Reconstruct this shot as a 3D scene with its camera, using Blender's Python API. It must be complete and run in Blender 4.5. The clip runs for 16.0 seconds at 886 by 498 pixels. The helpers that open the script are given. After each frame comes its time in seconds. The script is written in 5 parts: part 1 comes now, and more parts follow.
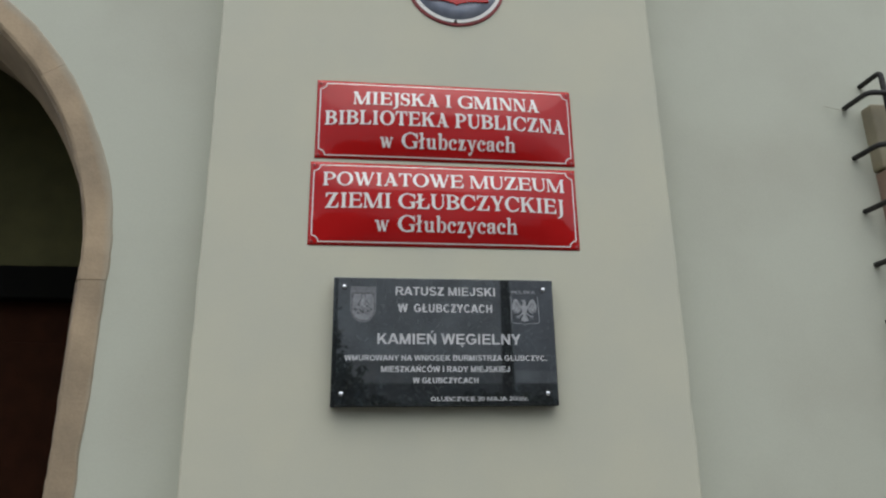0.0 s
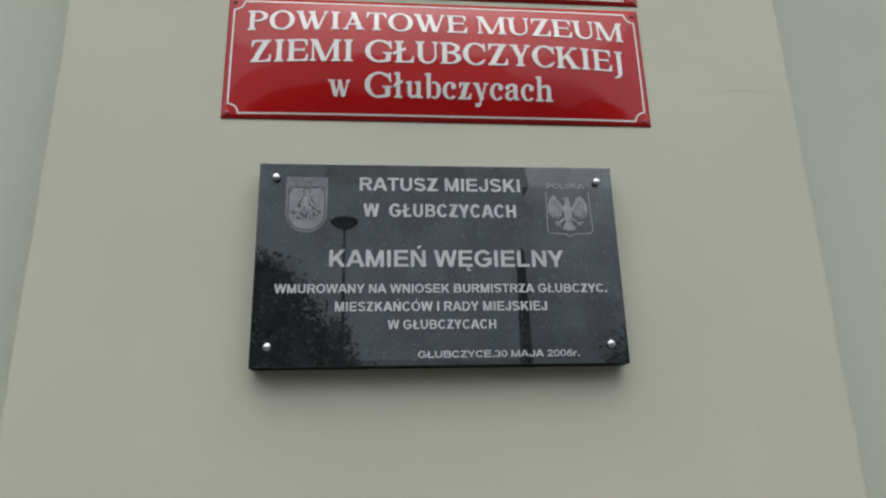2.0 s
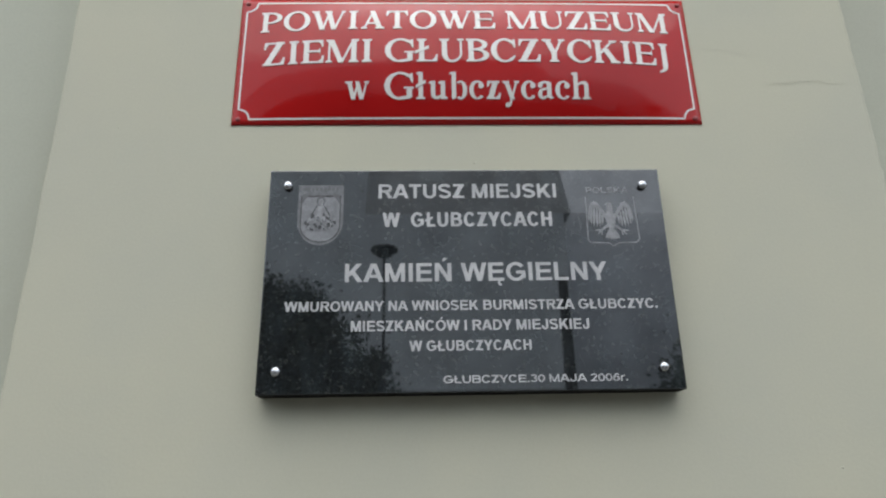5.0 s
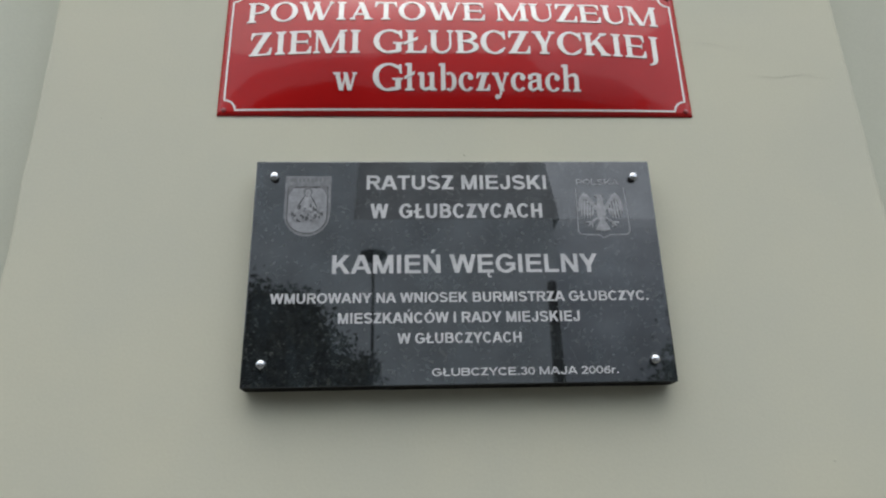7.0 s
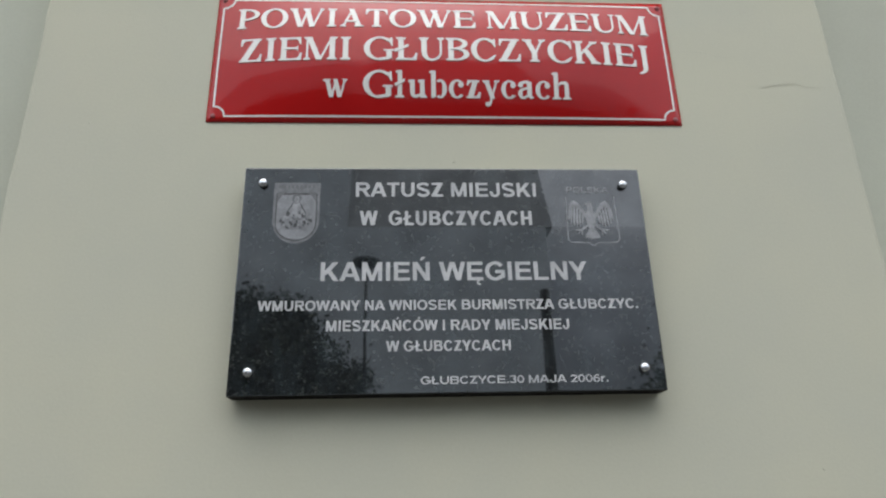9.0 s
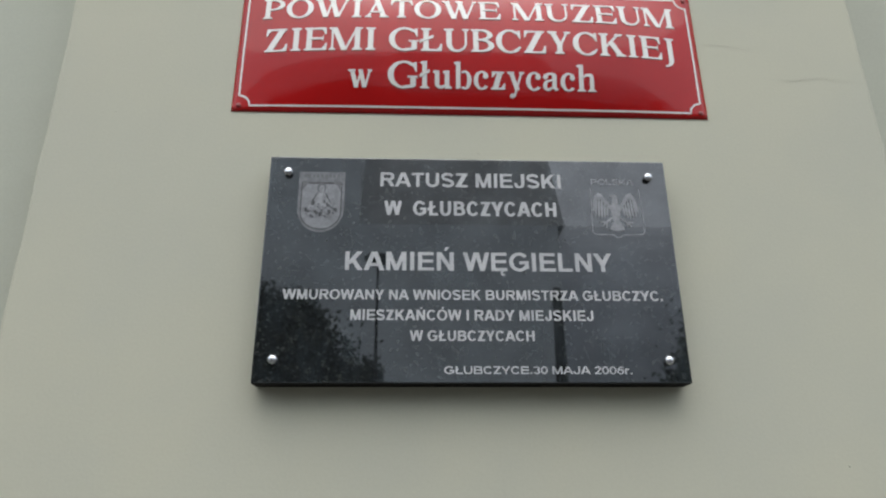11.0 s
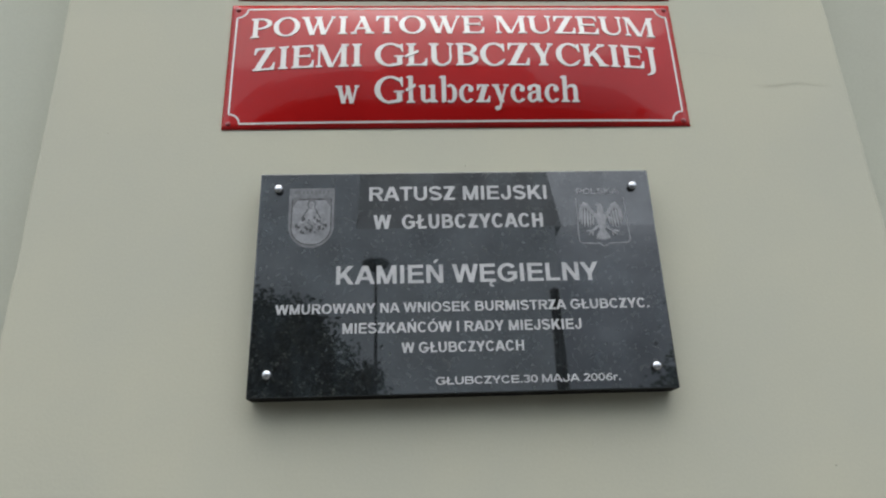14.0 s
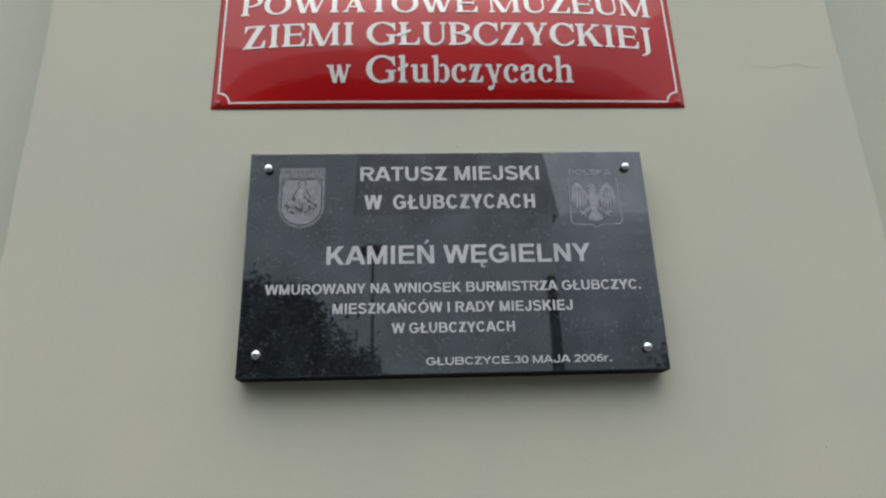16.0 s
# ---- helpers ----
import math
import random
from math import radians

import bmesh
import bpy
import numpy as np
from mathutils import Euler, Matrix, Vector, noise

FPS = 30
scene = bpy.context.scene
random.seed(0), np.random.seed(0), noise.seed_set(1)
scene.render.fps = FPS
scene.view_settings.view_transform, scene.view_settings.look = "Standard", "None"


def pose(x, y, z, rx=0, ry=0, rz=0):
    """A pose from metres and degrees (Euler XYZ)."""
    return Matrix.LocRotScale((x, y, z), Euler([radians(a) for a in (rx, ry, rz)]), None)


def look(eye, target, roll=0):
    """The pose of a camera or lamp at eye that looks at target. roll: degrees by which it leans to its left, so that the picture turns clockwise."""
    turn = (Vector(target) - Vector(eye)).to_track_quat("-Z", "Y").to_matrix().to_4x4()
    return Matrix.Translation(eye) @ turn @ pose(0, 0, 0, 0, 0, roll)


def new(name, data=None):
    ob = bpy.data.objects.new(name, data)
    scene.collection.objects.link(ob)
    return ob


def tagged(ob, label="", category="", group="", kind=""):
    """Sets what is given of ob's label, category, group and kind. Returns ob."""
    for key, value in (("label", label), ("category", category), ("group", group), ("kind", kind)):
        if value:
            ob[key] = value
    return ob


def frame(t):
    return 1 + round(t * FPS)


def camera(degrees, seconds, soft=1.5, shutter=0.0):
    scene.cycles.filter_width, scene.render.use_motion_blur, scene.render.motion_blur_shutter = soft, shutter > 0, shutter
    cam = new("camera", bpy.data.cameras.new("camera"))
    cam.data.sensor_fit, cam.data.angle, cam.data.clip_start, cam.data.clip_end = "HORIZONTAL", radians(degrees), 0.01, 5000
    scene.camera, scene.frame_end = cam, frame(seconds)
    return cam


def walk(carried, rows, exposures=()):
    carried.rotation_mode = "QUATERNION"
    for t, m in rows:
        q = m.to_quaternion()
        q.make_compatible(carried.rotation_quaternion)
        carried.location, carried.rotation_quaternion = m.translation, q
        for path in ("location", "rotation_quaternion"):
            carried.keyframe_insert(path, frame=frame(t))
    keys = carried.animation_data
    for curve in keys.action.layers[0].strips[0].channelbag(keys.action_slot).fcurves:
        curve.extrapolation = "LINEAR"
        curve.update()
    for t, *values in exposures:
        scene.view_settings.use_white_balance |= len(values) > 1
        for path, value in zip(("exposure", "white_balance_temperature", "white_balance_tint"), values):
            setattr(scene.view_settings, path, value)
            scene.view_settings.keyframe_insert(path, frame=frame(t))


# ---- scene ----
cam = camera(66.5, 16.0, soft=2.15, shutter=0.12)
PATH = [
    (0, (-0.24, -1.867, 1.479), (-0.007, 0.034, 2.057), -0.8),
    (0.1, (-0.2258, -1.8157, 1.4786), (0.0165, 0.0812, 2.0645), 0.58),
    (0.2, (-0.2096, -1.8012, 1.478), (0.0398, 0.0936, 2.0675), -0.26),
    (0.3, (-0.1936, -1.7706, 1.4776), (0.0232, 0.138, 2.0346), -0.98),
    (0.4, (-0.1806, -1.7374, 1.4765), (-0.004, 0.1773, 2.0269), -1.02),
    (0.5, (-0.172, -1.706, 1.474), (0.008, 0.207, 2.029), -1.1),
    (0.6, (-0.1696, -1.6599, 1.4703), (-0.0194, 0.256, 2.0241), -0.96),
    (0.7, (-0.1726, -1.6234, 1.465), (-0.0192, 0.2963, 2.0047), -0.54),
    (0.8, (-0.1774, -1.5797, 1.4592), (0.0091, 0.3338, 2.0105), -0.31),
    (0.9, (-0.181, -1.5277, 1.4537), (0.032, 0.3817, 2.0092), -0.35),
    (1, (-0.182, -1.494, 1.448), (-0.03, 0.429, 1.976), 0.3),
    (1.1, (-0.1775, -1.4454, 1.4425), (-0.0429, 0.4801, 1.9664), 0.19),
    (1.2, (-0.1703, -1.3991, 1.4361), (-0.055, 0.5248, 1.9704), -0.07),
    (1.3, (-0.1617, -1.3614, 1.4298), (-0.0842, 0.5637, 1.9664), -0.45),
    (1.4, (-0.1543, -1.3315, 1.4256), (-0.0558, 0.5974, 1.9446), 0.06),
    (1.5, (-0.147, -1.29, 1.425), (0.03, 0.639, 1.924), 0),
    (1.6, (-0.1405, -1.2474, 1.4291), (0.0567, 0.6825, 1.9157), -0.2),
    (1.7, (-0.1345, -1.209, 1.4367), (0.033, 0.7173, 1.9479), -0.35),
    (1.8, (-0.1281, -1.1909, 1.445), (0.0067, 0.7299, 1.9856), -1),
    (1.9, (-0.1226, -1.154, 1.4543), (0.049, 0.7626, 1.9996), -1.14),
    (2, (-0.117, -1.124, 1.461), (0.073, 0.78, 2.045), -1.5),
    (2.1, (-0.1115, -1.095, 1.4655), (0.0313, 0.8041, 2.0763), -1.87),
    (2.2, (-0.1069, -1.0821, 1.4685), (-0.02, 0.8125, 2.1033), -1.97),
    (2.3, (-0.1026, -1.0652, 1.4709), (-0.0114, 0.8282, 2.1087), -1.96),
    (2.4, (-0.0986, -1.0404, 1.473), (0.008, 0.845, 2.1318), -1.99),
    (2.5, (-0.096, -1.0254, 1.474), (-0.0025, 0.8578, 2.1412), -1.69),
    (2.7, (-0.0924, -1.0092, 1.4713), (-0.0133, 0.8588, 2.1816), -1.83),
    (3, (-0.0901, -1.0002, 1.4651), (-0.0502, 0.8725, 2.1659), -0.97),
    (3.2, (-0.0813, -1.0026, 1.4635), (-0.0707, 0.8687, 2.1695), -1.1),
    (3.5, (-0.07, -1.0098, 1.4639), (-0.0505, 0.8759, 2.1299), -1.12),
    (3.7, (-0.0721, -1.0111, 1.4661), (-0.0241, 0.873, 2.1355), -1.15),
    (4, (-0.08, -1.0146, 1.47), (-0.0216, 0.8734, 2.1274), -1.38),
    (4.2, (-0.0835, -1.0152, 1.4718), (-0.0187, 0.8728, 2.1287), -1.19),
    (6.3, (-0.0853, -0.9889, 1.4631), (-0.0162, 0.8872, 2.1526), -1.2),
    (6.5, (-0.085, -0.988, 1.461), (-0.0199, 0.8906, 2.1439), -1.18),
    (6.8, (-0.0844, -0.9901, 1.4564), (-0.0067, 0.8822, 2.1552), -1.56),
    (7, (-0.084, -0.9876, 1.455), (0.0152, 0.8893, 2.1384), -1.42),
    (7.2, (-0.0812, -0.985, 1.4561), (0.0192, 0.8978, 2.1231), -1.45),
    (7.5, (-0.076, -0.9872, 1.459), (0.0209, 0.9031, 2.1051), -1.81),
    (7.7, (-0.0751, -0.9829, 1.4612), (0.0411, 0.9058, 2.1087), -1.81),
    (8, (-0.0751, -0.9883, 1.463), (0.0482, 0.9017, 2.1055), -1.96),
    (8.2, (-0.0771, -0.9862, 1.463), (0.0622, 0.8973, 2.1212), -1.47),
    (8.5, (-0.0791, -0.9863, 1.461), (0.0423, 0.8931, 2.1343), -1.38),
    (8.7, (-0.0791, -0.9838, 1.4593), (0.0307, 0.8931, 2.1415), -1.29),
    (9, (-0.0779, -0.984, 1.456), (0.0412, 0.8842, 2.16), -1.46),
    (9.2, (-0.0784, -0.9835, 1.4543), (0.0525, 0.8769, 2.1766), -1.46),
    (11.3, (-0.0986, -0.9762, 1.444), (-0.0142, 0.9008, 2.1291), -0.35),
    (11.5, (-0.0939, -0.9666, 1.442), (0.0389, 0.9171, 2.101), -0.24),
    (11.7, (-0.0853, -0.9724, 1.4373), (0.0161, 0.9236, 2.066), -0.42),
    (11.8, (-0.0802, -0.9622, 1.4356), (0.0294, 0.9339, 2.0624), -0.65),
    (12, (-0.0748, -0.9636, 1.4339), (0.0077, 0.9358, 2.0546), -0.4),
    (12.2, (-0.0759, -0.9617, 1.4382), (0.027, 0.9416, 2.0439), -0.43),
    (12.3, (-0.0777, -0.9647, 1.4413), (0.0217, 0.9383, 2.0483), -0.61),
    (12.5, (-0.0811, -0.972, 1.446), (0.0243, 0.9288, 2.0591), -0.86),
    (12.7, (-0.0831, -0.9717, 1.4471), (0.0219, 0.926, 2.0697), -1.07),
    (12.8, (-0.0843, -0.9716, 1.4471), (0.0286, 0.9256, 2.0698), -0.98),
    (13, (-0.0841, -0.9753, 1.447), (0.0124, 0.9165, 2.0886), -1.27),
    (13.2, (-0.0795, -0.9782, 1.4486), (0.0349, 0.9078, 2.1043), -1.53),
    (13.3, (-0.0769, -0.9798, 1.4497), (0.0188, 0.9042, 2.114), -1.43),
    (13.5, (-0.074, -0.9939, 1.4509), (0.0055, 0.8783, 2.1498), -1.4),
    (13.7, (-0.0777, -0.9929, 1.4528), (0.0281, 0.8829, 2.1384), -1.46),
    (13.8, (-0.0811, -0.996, 1.4535), (0.0146, 0.8772, 2.1479), -1.41),
    (14, (-0.0849, -1.0009, 1.453), (0.008, 0.8679, 2.1592), -1.96),
    (14.2, (-0.0859, -1.0016, 1.4497), (0.0142, 0.8628, 2.1665), -1.78),
    (14.3, (-0.0858, -0.9994, 1.4475), (0.0221, 0.8684, 2.1544), -1.6),
    (14.5, (-0.0849, -0.9981, 1.444), (0.0259, 0.877, 2.1308), -1.65),
    (14.7, (-0.0847, -0.9964, 1.4438), (0.0201, 0.8826, 2.1209), -1.8),
    (15, (-0.084, -0.9927, 1.445), (0.0571, 0.8876, 2.1119), -1.9),
    (15.2, (-0.0817, -0.992, 1.4434), (0.0524, 0.8875, 2.1136), -2.09),
    (15.5, (-0.0781, -0.9929, 1.441), (0.0496, 0.8825, 2.1239), -2.17),
    (15.7, (-0.0765, -0.992, 1.442), (0.0553, 0.8905, 2.1043), -2.14),
    (16, (-0.075, -0.9917, 1.445), (0.0245, 0.8896, 2.1165), -1.82),
]
walk(cam, [(t, look(eye, target, roll)) for t, eye, target, roll in PATH],
     [(0, 0.10), (1.0, 0.075), (1.6, 0.115), (2.0, 0.115), (2.3, 0.085), (2.8, 0.22), (14.3, 0.23), (15.2, 0.21), (16, 0.145)])

# ---- light: an even overcast sky over the square ----
world = bpy.data.worlds.new("overcast")
scene.world = world
world.use_nodes = True
wn = world.node_tree
wn.nodes.clear()
sky = wn.nodes.new("ShaderNodeTexSky")
sky.sky_type, sky.sun_disc = "NISHITA", False
sky.sun_elevation, sky.sun_rotation = radians(72), radians(186)
sky.dust_density, sky.air_density = 6.0, 1.0
grey = wn.nodes.new("ShaderNodeHueSaturation")
grey.inputs["Saturation"].default_value = 0.25
cloud = wn.nodes.new("ShaderNodeMix")
cloud.data_type = "RGBA"
cloud.inputs["Factor"].default_value = 0.75
cloud.inputs["B"].default_value = (7.8, 8.6, 9.7, 1)
back = wn.nodes.new("ShaderNodeBackground")
back.inputs["Strength"].default_value = 0.180
wout = wn.nodes.new("ShaderNodeOutputWorld")
wn.links.new(sky.outputs["Color"], grey.inputs["Color"])
wn.links.new(grey.outputs["Color"], cloud.inputs["A"])
wn.links.new(cloud.outputs["Result"], back.inputs["Color"])
wn.links.new(back.outputs["Background"], wout.inputs["Surface"])

sun_data = bpy.data.lights.new("sun", "SUN")
sun_data.energy, sun_data.angle, sun_data.color = 1.75, radians(80), (1, 0.97, 0.92)
sun = new("sun", sun_data)
sun.matrix_world = look((-0.4, -3.9, 12), (0, 0, 0))


# ---- materials ----
def material(name, colour, rough=0.6, metal=0.0, ior=1.5, second=None, scale=4.0, detail=6.0, mix=(0.35, 0.7),
             grain=0.0, grain_scale=300.0, bump=0.0, bump_scale=60.0, wave=0.0, wave_scale=3.0, coat=0.0, rough_var=0.0):
    """Principled surface: blotches of a second colour, fine grain, fine relief and slow waves."""
    m = bpy.data.materials.new(name)
    m.use_nodes = True
    nt = m.node_tree
    p = nt.nodes["Principled BSDF"]
    p.inputs["Base Color"].default_value = (*colour, 1)
    p.inputs["Roughness"].default_value = rough
    p.inputs["Metallic"].default_value = metal
    p.inputs["IOR"].default_value = ior
    p.inputs["Coat Weight"].default_value = coat
    geo = nt.nodes.new("ShaderNodeNewGeometry")

    def noise_at(size, det):
        n = nt.nodes.new("ShaderNodeTexNoise")
        n.inputs["Scale"].default_value, n.inputs["Detail"].default_value = size, det
        nt.links.new(geo.outputs["Position"], n.inputs["Vector"])
        return n
    col = None
    if second:
        n = noise_at(scale, detail)
        ramp = nt.nodes.new("ShaderNodeValToRGB")
        ramp.color_ramp.elements[0].position, ramp.color_ramp.elements[1].position = mix
        ramp.color_ramp.elements[0].color, ramp.color_ramp.elements[1].color = (*colour, 1), (*second, 1)
        nt.links.new(n.outputs["Fac"], ramp.inputs["Fac"])
        col = ramp.outputs["Color"]
    if grain:
        n = noise_at(grain_scale, 3.0)
        mp = nt.nodes.new("ShaderNodeMapRange")
        mp.inputs["To Min"].default_value, mp.inputs["To Max"].default_value = 1 - grain, 1 + grain
        mul = nt.nodes.new("ShaderNodeMix")
        mul.data_type, mul.blend_type = "RGBA", "MULTIPLY"
        mul.inputs["Factor"].default_value = 1
        mul.inputs["A"].default_value = (*colour, 1)
        if col:
            nt.links.new(col, mul.inputs["A"])
        nt.links.new(n.outputs["Fac"], mp.inputs["Value"])
        nt.links.new(mp.outputs["Result"], mul.inputs["B"])
        col = mul.outputs["Result"]
    if col:
        nt.links.new(col, p.inputs["Base Color"])
    if rough_var:
        n = noise_at(9.0, 5.0)
        mp = nt.nodes.new("ShaderNodeMapRange")
        mp.inputs["To Min"].default_value, mp.inputs["To Max"].default_value = max(0.01, rough - rough_var), rough + rough_var
        nt.links.new(n.outputs["Fac"], mp.inputs["Value"])
        nt.links.new(mp.outputs["Result"], p.inputs["Roughness"])
    last = None
    for strength, size, dist in ((bump, bump_scale, 0.002), (wave, wave_scale, 0.02)):
        if strength:
            n = noise_at(size, 4.0)
            b = nt.nodes.new("ShaderNodeBump")
            b.inputs["Strength"].default_value, b.inputs["Distance"].default_value = strength, dist
            nt.links.new(n.outputs["Fac"], b.inputs["Height"])
            if last:
                nt.links.new(last.outputs["Normal"], b.inputs["Normal"])
            last = b
    if last:
        nt.links.new(last.outputs["Normal"], p.inputs["Normal"])
    return m


plaster = material("painted_plaster", (0.448, 0.438, 0.341), 0.85, second=(0.424, 0.420, 0.337), scale=3.4, detail=4, mix=(0.38, 0.64),
                   grain=0.04, grain_scale=220, bump=0.09, bump_scale=200, wave=0.14, wave_scale=2.5)
wall_paint = material("wall_plaster", (0.410, 0.420, 0.342), 0.85, second=(0.378, 0.380, 0.308), scale=2.2, detail=4, mix=(0.42, 0.66),
                      grain=0.05, grain_scale=220, bump=0.13, bump_scale=200, wave=0.16, wave_scale=2.2)
crack_dark = material("crack_shadow", (0.392, 0.386, 0.309), 0.95, second=(0.432, 0.424, 0.336), scale=60)
sandstone = material("sandstone", (0.235, 0.205, 0.130), 0.9, second=(0.17, 0.15, 0.105), scale=7, detail=6, mix=(0.35, 0.65),
                     grain=0.12, grain_scale=180, bump=0.5, bump_scale=130)
mortar = material("old_mortar", (0.22, 0.17, 0.12), 0.95, second=(0.16, 0.13, 0.10), scale=30)
red_stone = material("weathered_reddish_stone", (0.235, 0.155, 0.11), 0.9, second=(0.18, 0.13, 0.10), scale=9, grain=0.12,
                     grain_scale=180, bump=0.5, bump_scale=120)
enamel = material("red_enamel", (0.375, 0.011, 0.011), 0.06, ior=1.345, second=(0.33, 0.009, 0.009), scale=6, rough_var=0.03,
                  wave=0.045, wave_scale=14)
white_enamel = material("white_enamel", (0.67, 0.655, 0.615), 0.25, grain=0.05, grain_scale=120)
plate_edge = material("sign_back_steel", (0.27, 0.025, 0.025), 0.4, second=(0.17, 0.03, 0.03), scale=40)
steel = material("polished_steel", (0.62, 0.635, 0.65), 0.26, metal=1.0, second=(0.48, 0.49, 0.51), scale=90)
iron = material("black_painted_iron", (0.010, 0.011, 0.011), 0.6, ior=1.35, second=(0.03, 0.026, 0.024), scale=40, bump=0.4, bump_scale=200)
# gateway wood, olive and beam: darkened to hold the shade a shallow recess lacks
dark_wood = material("shade_darkened_wood", (0.024, 0.0085, 0.004), 0.9, ior=1.15, second=(0.016, 0.006, 0.003), scale=14, grain=0.2)
dark_panel = material("shade_darkened_olive", (0.085, 0.080, 0.036), 0.95, ior=1.15, second=(0.066, 0.062, 0.030), scale=8)
black_beam = material("shade_black_beam", (0.003, 0.003, 0.003), 0.95, ior=1.15, second=(0.004, 0.004, 0.003), scale=10)
letter_grey = material("engraved_pale_grey", (0.43, 0.43, 0.43), 0.6, second=(0.32, 0.325, 0.33), scale=35, mix=(0.4, 0.75),
                       grain=0.25, grain_scale=420)
faint_grey = material("faint_etched_grey", (0.15, 0.155, 0.165), 0.5, second=(0.09, 0.095, 0.10), scale=120, grain=0.35, grain_scale=500)
etched_pale = material("etched_pale_grey", (0.265, 0.27, 0.28), 0.5, second=(0.15, 0.155, 0.163), scale=120, grain=0.35, grain_scale=500)
etched_dim = material("etched_mid_grey", (0.205, 0.211, 0.222), 0.5, second=(0.14, 0.145, 0.153), scale=120, grain=0.35, grain_scale=500)
etched_line = material("etched_dull_grey", (0.085, 0.088, 0.093), 0.5, second=(0.11, 0.113, 0.12), scale=160)
faint_dark = material("etched_dark_grey", (0.030, 0.032, 0.034), 0.4, second=(0.06, 0.062, 0.064), scale=160)
emblem_grey = material("silver_grey_enamel", (0.18, 0.20, 0.25), 0.2, second=(0.26, 0.28, 0.33), scale=30)
asphalt = material("asphalt", (0.075, 0.075, 0.075), 0.9, second=(0.056, 0.055, 0.053), scale=1.5, grain=0.2, bump=0.4)
paving = material("paving", (0.095, 0.092, 0.085), 0.85, second=(0.07, 0.068, 0.063), scale=2.5, grain=0.12, bump=0.3)
house_paint = material("pale_house_render", (0.765, 0.805, 0.825), 0.9, second=(0.69, 0.72, 0.74), scale=0.6, detail=6)
dull_render = material("dull_grey_render", (0.33, 0.31, 0.28), 0.9, second=(0.26, 0.25, 0.23), scale=0.6, detail=6)
dark_render = material("dark_grey_render", (0.20, 0.205, 0.205), 0.9, second=(0.10, 0.10, 0.10), scale=0.8, detail=6)
mid_render = material("mid_grey_render", (0.50, 0.51, 0.51), 0.9, second=(0.36, 0.37, 0.37), scale=0.7, detail=6)
roof_tile = material("dark_roof_tiles", (0.43, 0.44, 0.44), 0.8, second=(0.355, 0.36, 0.36), scale=1.2)
zinc = material("pale_zinc_roof", (0.56, 0.59, 0.63), 0.7, second=(0.48, 0.505, 0.54), scale=0.7)
concrete = material("dark_concrete", (0.03, 0.028, 0.026), 0.9, second=(0.06, 0.055, 0.05), scale=5)
bark = material("bark", (0.07, 0.05, 0.035), 0.95, second=(0.04, 0.03, 0.022), scale=9, bump=0.6)
leaf = material("dark_foliage", (0.020, 0.030, 0.011), 0.7, second=(0.034, 0.046, 0.016), scale=3)
window_glass = material("dark_window_glass", (0.02, 0.022, 0.025), 0.05, ior=1.5)
white_frame = material("white_window_frame", (0.7, 0.7, 0.68), 0.4, grain=0.05)


